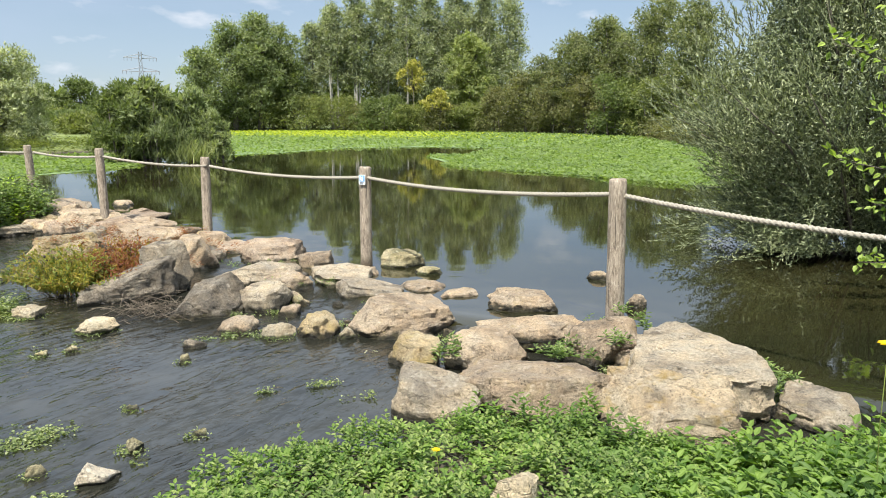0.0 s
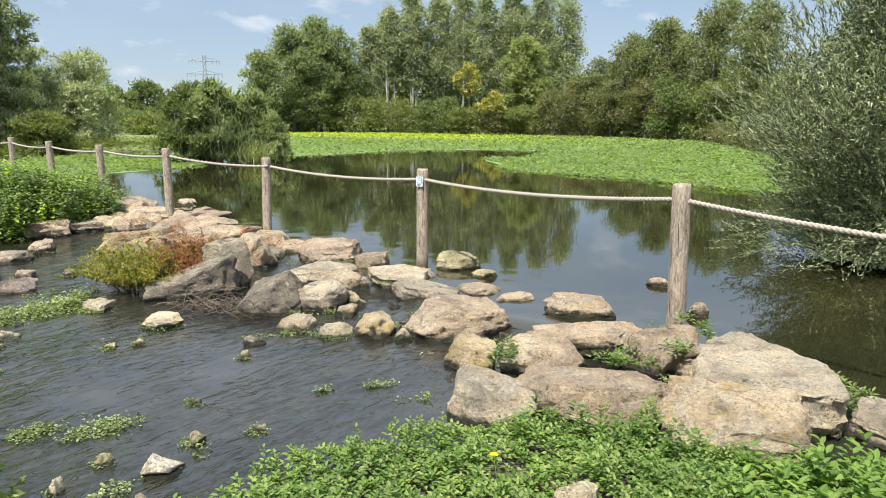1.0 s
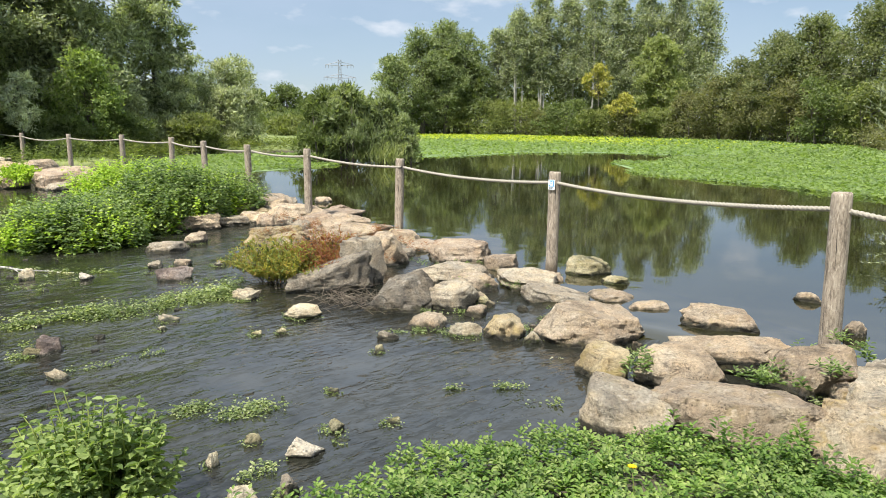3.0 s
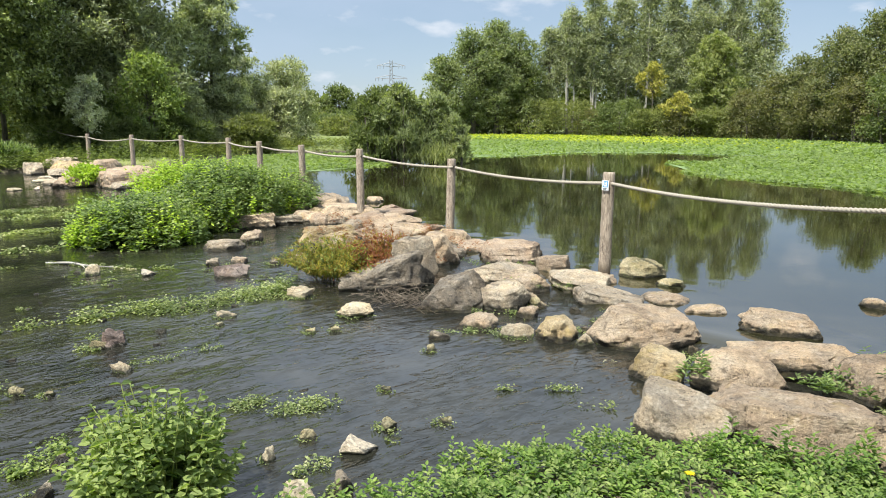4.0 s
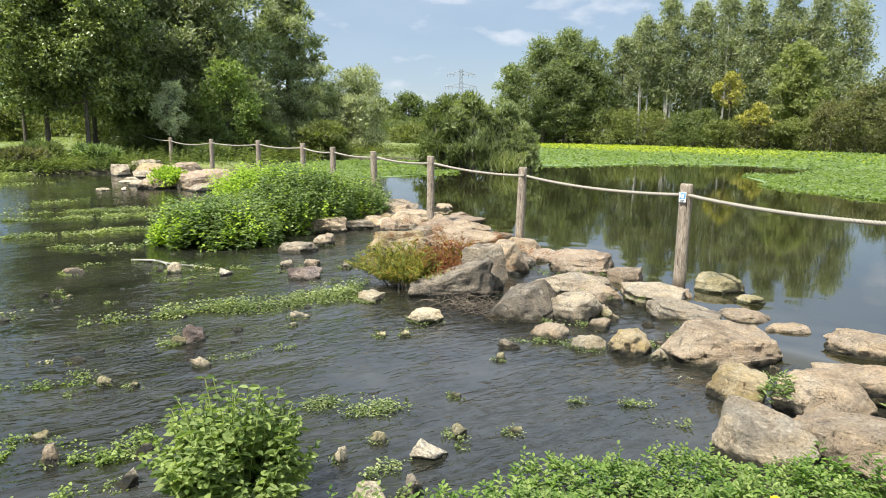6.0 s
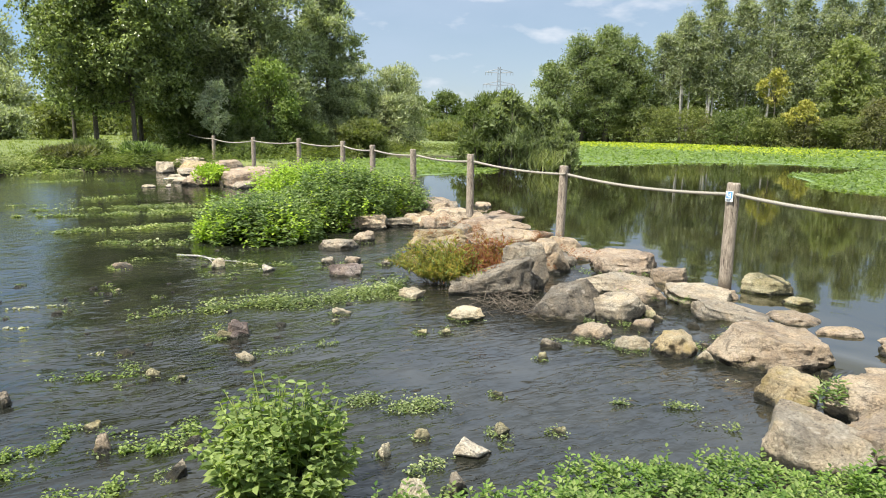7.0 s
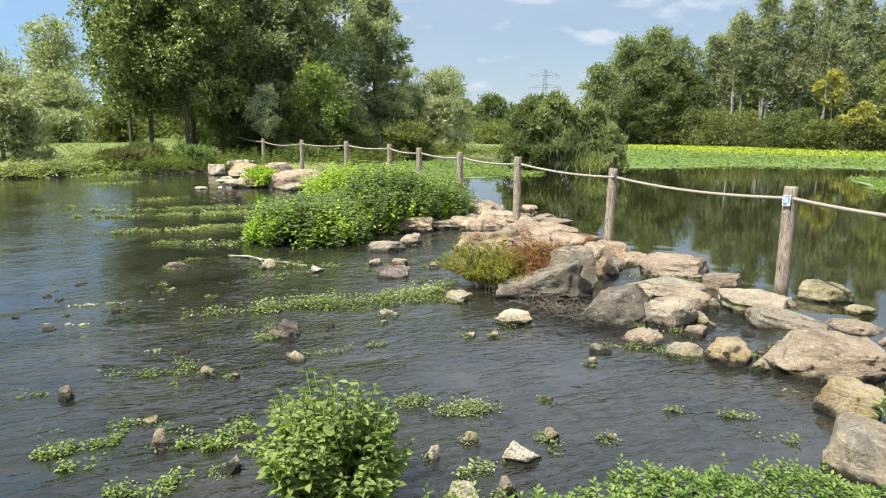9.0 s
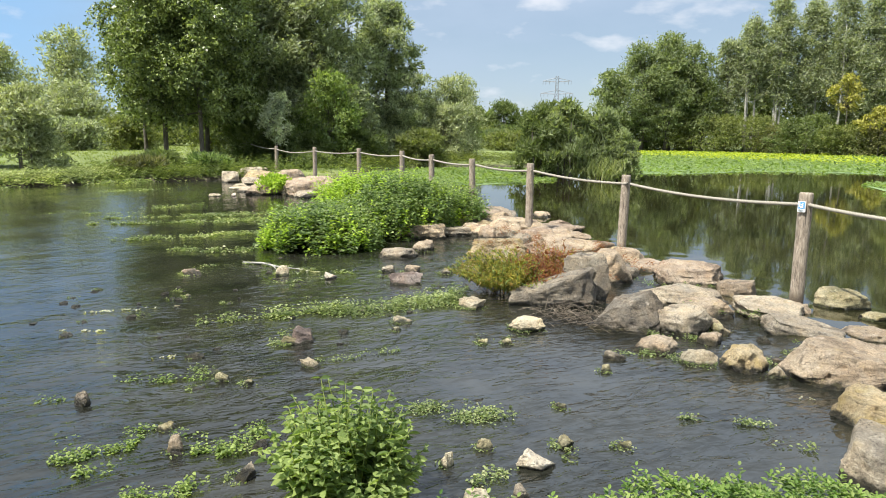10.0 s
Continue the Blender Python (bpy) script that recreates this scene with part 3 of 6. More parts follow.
gx = lines((-900, -120, 60), (-120, -40, 8), (-40, -6, 1.0), (-6, 6, 0.2), (6, 40, 1.5), (40, 120, 10), (120, 900, 60))
gy = lines((-600, -60, 60), (-60, -8, 6), (-8, 0, 0.6), (0, 6, 0.15), (6, 30, 1.0), (30, 120, 3.0), (120, 1100, 70))
X, Y = np.meshgrid(gx, gy)


def ground_height(px, py):
    d, _ = edge_distance(px, py, SHORE, True)
    wet = inside(px, py, SHORE)
    near = np.exp(-((px - 0.5) ** 2 + (py - 1.0) ** 2) / 60)
    rise = (0.26 - 0.16 * near) * (1 - np.exp(-d / 0.35)) + 0.16 * (1 - near) * (1 - np.exp(-d / 6.0)) + 0.04 * ripple(px, py, 0.9, 1.0) * np.minimum(1, d)
    return np.where(wet, -0.55 * (1 - np.exp(-d / 0.5)), rise)


Z = ground_height(X, Y)
idx = np.arange(X.size).reshape(X.shape)
quads = np.stack([idx[:-1, :-1], idx[:-1, 1:], idx[1:, 1:], idx[1:, :-1]], -1).reshape(-1, 4)
ground = new("ground", mesh_of("ground", np.stack([X, Y, Z], -1).reshape(-1, 3), quads, SOIL))
tagged(ground, "grassy earth banks and stream bed round the pond", "ground", kind="structure")

wx = lines((-34, -12, 1.0), (-12, -7, 0.25), (-7, 3.5, 0.07), (3.5, 8, 0.25), (8, 20, 2.0))
wy = lines((-9, 1, 0.8), (1, 12, 0.07), (12, 20, 0.3), (20, 100, 4.0))
X, Y = np.meshgrid(wx, wy)
D, S = edge_distance(X, Y, DAM, False)
S = np.where((X > 3.4) & (Y > 3.6), -1, S)
S = np.where(Y > 18, -1, S)
step = np.clip(0.5 - S * D / 0.35, 0, 1)
Z = POND_Z * step * step * (3 - 2 * step)
Z += 0.004 * ripple(X * 1.2 - Y * 0.5, Y + X * 0.6, 0.13, 5.0) * np.exp(-D / 0.7) * step
Z += 0.006 * ripple(X * 0.9 + Y * 0.46, Y * 0.5 - X * 0.3, 0.16, 2.0) * (1 - step) * np.clip((X + 8.0) / 4.5, 0.12, 1)
idx = np.arange(X.size).reshape(X.shape)
quads = np.stack([idx[:-1, :-1], idx[:-1, 1:], idx[1:, 1:], idx[1:, :-1]], -1).reshape(-1, 4)
pond_side = (S.reshape(-1)[quads] < 0).sum(1) >= 2
water = new("water", mesh_of("water", np.stack([X, Y, Z], -1).reshape(-1, 3), quads, [STREAM, POND], True, pond_side.astype(int)))
tagged(water, "dark rippled stream below a calm reflecting pond", "water", kind="structure")

# ---- rocks ----
ROCK_WORDS = {
    "tan": ("weathered tan boulder with fissures and pale patches", "rocks of the weir"),
    "grey": ("grey-brown rough boulder with lichen spots", "rocks of the weir"),
    "dark": ("dark grey angular boulder in shallow water", "rocks of the weir"),
    "pink": ("flat pinkish sandstone slab at the pond's edge", "rocks of the weir"),
    "red": ("dark reddish stone standing in the stream", "stones in the stream"),
    "pale": ("pale dry-topped stone in the stream", "stones in the stream"),
    "white": ("bright white stone lying in shallow water", "stones in the stream"),
    "moss": ("small stone with green algae round its waterline", "stones in the stream"),
    "spotted": ("squared tan boulder with orange lichen spots", "rocks of the weir"),
    "lichen": ("tan boulder covered with yellow lichen patches", "rocks of the weir"),
}


FRINGED = []


def rock(x, y, z, w, d, h, yaw, tilt, seed, tone, boxy):
    """A boulder w wide, d deep, rising h over the level z; tilt leans its top."""
    r = random.Random(seed)
    size = max(w, d)
    n = (23 if size > 0.6 else 16 if size > 0.35 else 12) if y < 9.5 else (14 if size > 0.6 else 10)
    spread = 1.09 if size > 0.3 else 1.0
    sink = min(0.45, 0.045 + 0.95 * h)
    k = 2.6 + 2.2 * boxy
    lump = 0.45 if boxy > 1.2 else 1.0
    cuts = []
    for _ in range(5 if boxy > 1.2 else 15 if size > 0.3 else 10):
        v = Vector((r.gauss(0, 1), r.gauss(0, 1), r.gauss(0.12, 0.5))).normalized()
        cuts.append((v, r.uniform(0.84, 1.05) if boxy > 1.2 else r.uniform(0.60, 0.90) if size > 0.3 else r.uniform(0.42, 0.80)))
    for _ in range(1 if boxy > 1.2 else 3):
        # worn shoulders
        v = Vector((r.gauss(0, 1), r.gauss(0, 1), r.uniform(0.7, 1.3))).normalized()
        cuts.append((v, r.uniform(0.66, 0.86)))
    cuts.append((Vector((r.uniform(-0.16, 0.16), r.uniform(-0.24, 0.04), 1)).normalized(), r.uniform(0.48, 0.66)))
    off = Vector((seed * 7.31, seed * 3.17, seed * 1.93))
    verts, faces, found = [], [], {}
    for axis in range(3):
        for sgn in (-1, 1):
            ids = []
            for i in range(n + 1):
                for j in range(n + 1):
                    u, v = math.tan((2 * i / n - 1) * math.pi / 4), math.tan((2 * j / n - 1) * math.pi / 4)
                    c = [0, 0, 0]
                    c[axis], c[(axis + 1) % 3], c[(axis + 2) % 3] = sgn, u, v
                    key = tuple(round(q, 5) for q in c)
                    if key not in found:
                        p = Vector(c).normalized()
                        p = p / (abs(p.x) ** k + abs(p.y) ** k + abs(p.z) ** k) ** (1 / k)
                        p *= 1 + lump * (0.20 * noise.noise(p * 1.1 + off) + 0.12 * noise.noise(p * 2.4 + off))
                        for nv, dist in cuts:
                            over = p.dot(nv) - dist
                            if over > 0:
                                p -= nv * over * 0.96
                        crack = max(0.0, 0.13 - abs(noise.noise(Vector((p.x * 1.3, p.y * 1.3, p.z * 2.6)) + off))) / 0.13
                        p *= 1 + 0.06 * noise.noise(p * 4.5 + off) + (0.028 * noise.noise(p * 10 + off) + 0.010 * noise.noise(p * 21 + off) if size > 0.35 else 0.10 * noise.noise(p * 3.2 + off) + 0.06 * noise.noise(p * 8 + off)) - 0.085 * crack ** 3
                        ledge = noise.noise(Vector((p.x * 1.2, p.y * 1.2, p.z * 6)) + off)
                        p.xy = p.xy * (1 + 0.08 * ledge)
                        found[key] = len(verts)
                        verts.append(p)
                    ids.append(found[key])
            for i in range(n):
                for j in range(n):
                    a, b, c2, d2 = ids[i * (n + 1) + j], ids[(i + 1) * (n + 1) + j], ids[(i + 1) * (n + 1) + j + 1], ids[i * (n + 1) + j + 1]
                    faces.append((a, b, c2, d2) if sgn > 0 else (d2, c2, b, a))
    lo = [min(v[i] for v in verts) for i in range(3)]
    hi = [max(v[i] for v in verts) for i in range(3)]
    lean = math.tan(radians(tilt))
    out = []
    for v in verts:
        q = [(v[i] - lo[i]) / (hi[i] - lo[i]) for i in range(3)]
        px, py = (q[0] - 0.5) * w * spread, (q[1] - 0.5) * d * spread
        pz = -sink + q[2] * (h + sink)
        out.append((px, py, pz + lean * px * max(0.0, q[2])))
    peak = max(v[2] for v in out)
    out = [(a, b, c * h / peak if c > 0 else c) for a, b, c in out]
    me = mesh_of("rock", out, faces, STONE[tone], True)
    me.set_sharp_from_angle(angle=radians(26))
    ob = new("rock" if size > 0.25 else "stone", me)
    ob.matrix_basis = pose(x, y, z, 0, 0, yaw)
    if size < 0.36 and z < 0.05 and y < 8.5 and tone in ("moss", "pale", "tan", "grey"):
        FRINGED.append((x, y, size))
    words, group = ROCK_WORDS[tone]
    return tagged(ob, words, "rock", group)


rock(0.67, 5.98, 0.07, 0.62, 0.42, 0.13, -5, 0, 1, 'tan', 0.5)
rock(0.67, 5.13, 0.07, 0.78, 0.4, 0.14, -5, 7, 2, 'tan', 0.6)
rock(1.51, 7.08, 0.07, 0.26, 0.2, 0.08, -11, 0, 3, 'tan', 0.3)
rock(1.65, 6.01, 0.07, 0.20, 0.22, 0.11, -14, -5, 4, 'tan', 0.3)
rock(-0.56, 7.65, 0.07, 0.49, 0.35, 0.17, 6, 0, 5, 'moss', 0.2)
rock(-0.25, 7.27, 0.07, 0.32, 0.25, 0.06, 4, 0, 6, 'moss', 0.2)
rock(-0.36, 5.50, 0, 0.90, 0.75, 0.24, 6, 0, 7, 'tan', 0.5)
rock(-0.25, 6.61, 0.03, 0.44, 0.4, 0.10, 4, 4, 8, 'tan', 0.7)
rock(0.07, 6.36, 0.03, 0.46, 0.4, 0.08, 1, 4, 9, 'tan', 0.7)
rock(-1.12, 6.98, 0.02, 0.60, 0.62, 0.17, 9, -5, 10, 'grey', 0.8)
rock(-0.72, 6.52, 0.0, 0.72, 0.46, 0.15, -14, -7, 210, 'grey', 0.7)
rock(-0.95, 7.15, 0.03, 0.34, 0.3, 0.12, 20, 0, 211, 'tan', 0.6)
rock(-0.16, 4.70, 0, 0.35, 0.4, 0.20, 4, 5, 11, 'lichen', 0.5)
rock(0.35, 4.73, 0, 0.55, 0.5, 0.22, -2, -8, 12, 'tan', 0.5)
rock(0.03, 3.88, 0, 0.58, 0.4, 0.24, 3, 0, 13, 'grey', 0.8)
rock(0.62, 3.93, 0, 0.95, 0.55, 0.25, -7, 5, 14, 'tan', 0.8)
rock(1.20, 4.87, 0, 0.56, 0.5, 0.29, -12, 8, 15, 'tan', 0.6)
rock(1.30, 4.59, 0, 0.19, 0.3, 0.14, -14, 10, 16, 'tan', 0.6)
rock(1.67, 4.30, 0, 0.84, 0.98, 0.31, -19, -3, 17, 'grey', 1.5)
rock(1.29, 3.64, 0, 0.74, 0.45, 0.30, -16, 0, 18, 'spotted', 1.6)
rock(2.20, 3.90, 0, 0.44, 0.46, 0.15, -27, 0, 19, 'grey', 0.6)
rock(0.43, 2.67, 0.10, 0.24, 0.20, 0.14, -3, 0, 27, 'pale', 0.3)
rock(-2.10, 5.88, 0, 0.60, 0.5, 0.33, 21, 14, 21, 'dark', 0.7)
rock(-1.62, 6.07, 0, 0.44, 0.4, 0.24, 16, 3, 22, 'grey', 0.7)
rock(-1.87, 6.89, 0.05, 0.88, 0.6, 0.18, 16, 0, 23, 'grey', 0.5)
rock(-1.60, 6.63, 0.03, 0.49, 0.35, 0.15, 15, 0, 24, 'tan', 0.5)
rock(-1.43, 6.25, 0, 0.14, 0.14, 0.11, 14, 0, 25, 'tan', 0.4)
rock(-1.32, 6.16, 0, 0.13, 0.15, 0.06, 13, 0, 26, 'lichen', 0.4)
rock(-1.36, 5.80, 0, 0.23, 0.2, 0.09, 15, 0, 27, 'tan', 0.4)
rock(-1.66, 5.33, 0, 0.36, 0.25, 0.11, 19, 0, 28, 'tan', 0.4)
rock(-1.30, 5.25, 0, 0.30, 0.2, 0.10, 15, 0, 29, 'pale', 0.4)
rock(-0.98, 5.31, 0, 0.32, 0.3, 0.16, 12, 0, 30, 'lichen', 0.4)
rock(-1.83, 4.93, 0, 0.18, 0.14, 0.06, 22, 0, 31, 'dark', 0.3)
rock(-1.77, 4.61, 0, 0.10, 0.1, 0.05, 22, 0, 32, 'moss', 0.3)
rock(-3.02, 6.33, 0, 0.86, 0.46, 0.38, 24, 24, 233, 'dark', 0.5)
rock(-2.84, 6.72, 0, 0.48, 0.42, 0.49, 20, 8, 234, 'dark', 0.8)
rock(-2.98, 7.75, 0, 0.49, 0.45, 0.37, 22, 0, 34, 'tan', 0.6)
rock(-2.14, 8.14, 0.03, 0.85, 0.8, 0.23, 16, 0, 35, 'pink', 0.6)
rock(-2.76, 8.43, 0.05, 0.51, 0.5, 0.12, 19, 0, 36, 'pink', 0.5)
rock(-1.51, 7.56, 0.03, 0.39, 0.35, 0.20, 12, 0, 37, 'tan', 0.4)
rock(-3.09, 8.70, 0.05, 0.42, 0.4, 0.20, 20, 0, 38, 'tan', 0.5)
rock(-4.90, 8.39, 0, 0.81, 0.5, 0.26, 31, 0, 39, 'lichen', 0.6)
rock(-4.50, 8.01, 0, 0.51, 0.4, 0.26, 30, 0, 40, 'lichen', 0.4)
rock(-4.07, 8.86, 0, 0.98, 0.7, 0.30, 25, 0, 41, 'tan', 0.6)
rock(-4.91, 9.63, 0.03, 0.79, 0.6, 0.25, 28, 0, 42, 'pink', 0.6)
rock(-4.61, 10.08, 0.05, 0.68, 0.6, 0.18, 25, 0, 43, 'tan', 0.7)
rock(-5.78, 10.36, 0.03, 0.95, 1.0, 0.27, 30, 0, 44, 'tan', 0.6)
rock(-5.24, 10.96, 0.05, 0.93, 0.8, 0.13, 26, 0, 45, 'pink', 0.7)
rock(-7.00, 11.75, 0.03, 0.95, 1.2, 0.25, 31, 0, 46, 'tan', 0.6)
rock(-6.78, 9.18, 0, 0.71, 0.5, 0.23, 36, 0, 47, 'tan', 0.6)
rock(-6.60, 9.83, 0, 0.70, 0.5, 0.14, 34, 0, 48, 'grey', 0.6)
rock(-6.38, 10.17, 0, 0.44, 0.6, 0.18, 32, 0, 49, 'tan', 0.6)
rock(-5.98, 8.10, 0, 0.31, 0.35, 0.16, 36, 0, 50, 'tan', 0.4)
rock(-5.93, 7.45, 0, 0.52, 0.4, 0.12, 38, 0, 51, 'grey', 0.3)
rock(-7.39, 10.06, 0.1, 0.30, 0.3, 0.12, 36, 0, 52, 'grey', 0.4)
rock(-5.36, 6.55, 0, 0.19, 0.25, 0.08, 39, 0, 53, 'grey', 0.3)
rock(-5.13, 6.69, 0, 0.24, 0.25, 0.09, 37, 0, 54, 'tan', 0.4)
rock(-4.80, 6.16, 0, 0.36, 0.3, 0.11, 38, 0, 55, 'red', 0.3)
rock(-4.74, 6.88, 0, 0.19, 0.2, 0.06, 34, 0, 56, 'grey', 0.3)
rock(-4.57, 7.18, 0, 0.25, 0.25, 0.09, 32, 0, 57, 'tan', 0.4)
rock(-3.57, 5.64, 0, 0.28, 0.25, 0.10, 32, 0, 58, 'pale', 0.3)
rock(-3.77, 4.79, 0, 0.22, 0.2, 0.04, 38, 0, 59, 'pale', 0.3)
rock(-3.64, 4.53, 0, 0.10, 0.1, 0.04, 39, 0, 60, 'moss', 0.3)
rock(-2.77, 5.28, 0, 0.31, 0.25, 0.10, 28, 0, 61, 'pale', 0.3)
rock(-2.84, 4.66, 0, 0.10, 0.08, 0.04, 31, 0, 62, 'moss', 0.3)
rock(-2.68, 4.79, 0, 0.11, 0.09, 0.04, 29, 0, 63, 'moss', 0.3)
rock(-7.10, 4.98, 0, 0.25, 0.3, 0.06, 55, 0, 64, 'tan', 0.3)
rock(-4.15, 2.06, 0, 0.11, 0.12, 0.07, 63, 0, 65, 'dark', 0.5)
rock(-4.04, 3.83, 0, 0.19, 0.18, 0.115, 46, -14, 171, 'red', 0.0)
rock(-4.11, 3.72, 0, 0.13, 0.12, 0.06, 48, 0, 67, 'moss', 0.3)
rock(-3.55, 3.42, 0, 0.16, 0.13, 0.06, 46, 0, 68, 'pale', 0.4)
rock(-4.40, 3.05, 0, 0.15, 0.12, 0.03, 55, 0, 69, 'grey', 0.3)
rock(-3.83, 2.86, 0, 0.13, 0.12, 0.05, 53, 0, 70, 'moss', 0.3)
rock(-3.62, 2.91, 0, 0.09, 0.08, 0.03, 51, 0, 71, 'moss', 0.3)
rock(-3.41, 2.15, 0, 0.14, 0.12, 0.04, 57, 0, 72, 'moss', 0.3)
rock(-3.10, 2.00, 0, 0.10, 0.09, 0.10, 57, 0, 73, 'tan', 0.4)
rock(-2.79, 2.30, 0, 0.11, 0.1, 0.04, 50, 0, 74, 'grey', 0.4)
rock(-2.60, 2.02, 0, 0.13, 0.14, 0.06, 52, 0, 75, 'grey', 0.6)
rock(-2.17, 2.08, 0, 0.16, 0.16, 0.06, 46, 0, 76, 'pale', 0.5)
rock(-1.50, 3.00, 0, 0.21, 0.14, 0.075, 30, -22, 381, 'white', 0.0)
rock(-1.48, 3.29, 0, 0.11, 0.1, 0.06, 24, -12, 78, 'moss', 0.6)
rock(-1.82, 3.02, 0, 0.10, 0.1, 0.05, 31, 0, 79, 'moss', 0.3)
rock(-1.86, 2.72, 0, 0.08, 0.08, 0.08, 34, 0, 80, 'pale', 0.4)
rock(-1.51, 2.46, 0, 0.18, 0.16, 0.09, 31, 0, 81, 'pale', 0.5)
rock(-1.37, 2.60, 0, 0.10, 0.1, 0.09, 28, 0, 82, 'grey', 0.4)
rock(-1.38, 3.18, 0, 0.09, 0.09, 0.01, 23, 0, 83, 'moss', 0.2)
rock(-1.21, 3.47, 0, 0.09, 0.08, 0.03, 19, 0, 84, 'moss', 0.3)
rock(-1.73, 3.80, 0, 0.12, 0.1, 0.03, 25, 0, 85, 'moss', 0.3)
rock(-2.22, 3.57, 0, 0.12, 0.1, 0.01, 32, 0, 86, 'grey', 0.3)
rock(-19.24, 16.47, 0, 1.30, 1.5, 0.38, 49, 0, 87, 'lichen', 0.6)
rock(-15.36, 13.27, 0, 0.96, 1.0, 0.36, 49, 8, 88, 'pink', 0.4)
rock(-14.04, 13.77, 0, 1.35, 1.3, 0.52, 45, 10, 89, 'pink', 0.3)
rock(-18.53, 17.23, 0, 1.15, 1.5, 0.42, 47, 0, 90, 'tan', 0.6)
rock(-13.66, 13.18, 0, 0.57, 0.6, 0.19, 46, 0, 91, 'grey', 0.4)
rock(-15.69, 11.84, 0, 0.34, 0.4, 0.06, 53, 0, 92, 'pale', 0.3)
rock(-17.34, 13.84, 0, 0.45, 0.4, 0.06, 51, 0, 93, 'pale', 0.3)
rock(-19.91, 15.71, 0, 0.57, 0.9, 0.37, 52, 0, 94, 'grey', 0.5)
rock(-21.02, 17.53, 0.1, 1.29, 1.2, 0.32, 50, 0, 95, 'grey', 0.5)
rock(-6.27, 5.63, 0, 0.16, 0.2, 0.11, 48, 0, 96, 'pale', 0.4)
rock(-5.67, 5.85, 0, 0.17, 0.2, 0.06, 44, 0, 97, 'white', 0.3)
rock(-15.36, 12.20, 0, 0.13, 0.2, 0.08, 51, 0, 98, 'white', 0.3)
rock(-6.98, 7.61, 0, 0.22, 0.25, 0.04, 42, 0, 99, 'grey', 0.3)
rock(-6.38, 12.64, 0.07, 0.30, 0.4, 0.11, 27, 0, 100, 'tan', 0.3)
rock(-6.50, 12.91, 0.07, 0.37, 0.4, 0.08, 27, 0, 101, 'tan', 0.3)

for x0, y0, ww, hh, tn in ((-16.6, 14.6, 1.0, 0.32, "tan"), (-17.6, 15.4, 0.9, 0.36, "pink"), (-16.2, 13.4, 0.55, 0.16, "grey"), (-18.6, 15.6, 0.7, 0.22, "grey"), (-14.9, 14.5, 0.8, 0.4, "lichen"), (-17.9, 14.5, 0.4, 0.1, "pale")):
    rock(x0, y0, 0, ww, ww * 0.8, hh, 47, 0, int(-x0 * 10), tn, 0.6)
# jumble of lower slabs between the larger rocks along the weir
jumble = random.Random(41)
CREST = [(-2.9, 8.2), (-4.0, 9.0), (-5.0, 9.9), (-6.2, 10.8), (-7.2, 11.8), (-9.2, 13.0)]
for i in range(58):
    t = jumble.random() * (len(CREST) - 1.001)
    a, b = CREST[int(t)], CREST[int(t) + 1]
    u = t - int(t)
    off = jumble.gauss(-0.1, 0.42)
    ww = jumble.uniform(0.26, 0.66)
    rock(a[0] + (b[0] - a[0]) * u + off * 0.6, a[1] + (b[1] - a[1]) * u + off * 0.8, 0.02, ww, ww * jumble.uniform(0.5, 0.9), jumble.uniform(0.08, 0.26), jumble.uniform(0, 180), jumble.uniform(-15, 15), 300 + i,
         jumble.choice(("tan", "tan", "pink", "pink", "grey", "dark", "lichen")), jumble.uniform(0.5, 1.0))
for i in range(22):
    # small stones in the gaps of the lower weir
    x0 = jumble.uniform(-2.2, 0.2)
    y0 = 5.55 - 0.62 * (x0 + 0.3) + jumble.gauss(0.0, 0.22)
    ww = jumble.uniform(0.08, 0.2)
    rock(x0, y0, 0.01, ww, ww * 0.8, jumble.uniform(0.03, 0.08), jumble.uniform(0, 180), 0, 400 + i, jumble.choice(("tan", "moss", "lichen", "pale")), 0.4)

for i in range(60):
    # low dark stones just breaking the surface of the riffle
    x0, y0 = jumble.uniform(-7.2, -3.6), jumble.uniform(2.6, 6.6)
    if edge_distance(np.array([x0]), np.array([y0]), DAM, False)[0][0] < 1.6:
        continue
    ww = jumble.uniform(0.05, 0.14)
    rock(x0, y0, 0.0, ww, ww * 0.8, jumble.uniform(0.008, 0.03), jumble.uniform(0, 180), 0, 500 + i, jumble.choice(("dark", "dark", "moss", "grey")), 0.4)

# ---- fence of posts and rope ----
fence = thing("rope_fence", "weathered round wooden posts joined by thick pale rope", "fence")
POSTS = [(3.55, 2.95, 1.16, 0.065, 0, 0), (1.305, 5.142, 1.255, 0.066, 0, -1.7), (-0.957, 7.519, 1.168, 0.066, 0, 0.8), (-3.42, 9.261, 1.17, 0.063, 1, 4.0), (-5.36, 10.20, 1.24, 0.063, 1, 2.5),
         (-7.23, 11.42, 1.24, 0.063, 0, 2), (-8.94, 12.43, 1.26, 0.063, 0, 1), (-10.95, 13.92, 1.28, 0.065, 0, 0), (-13.36, 15.02, 1.29, 0.065, 0, 1), (-16.09, 16.0, 1.26, 0.067, 0, -1),
         (-20.81, 18.64, 1.20, 0.067, 0, 0), (-25.4, 20.9, 1.45, 0.067, 0, 0)]


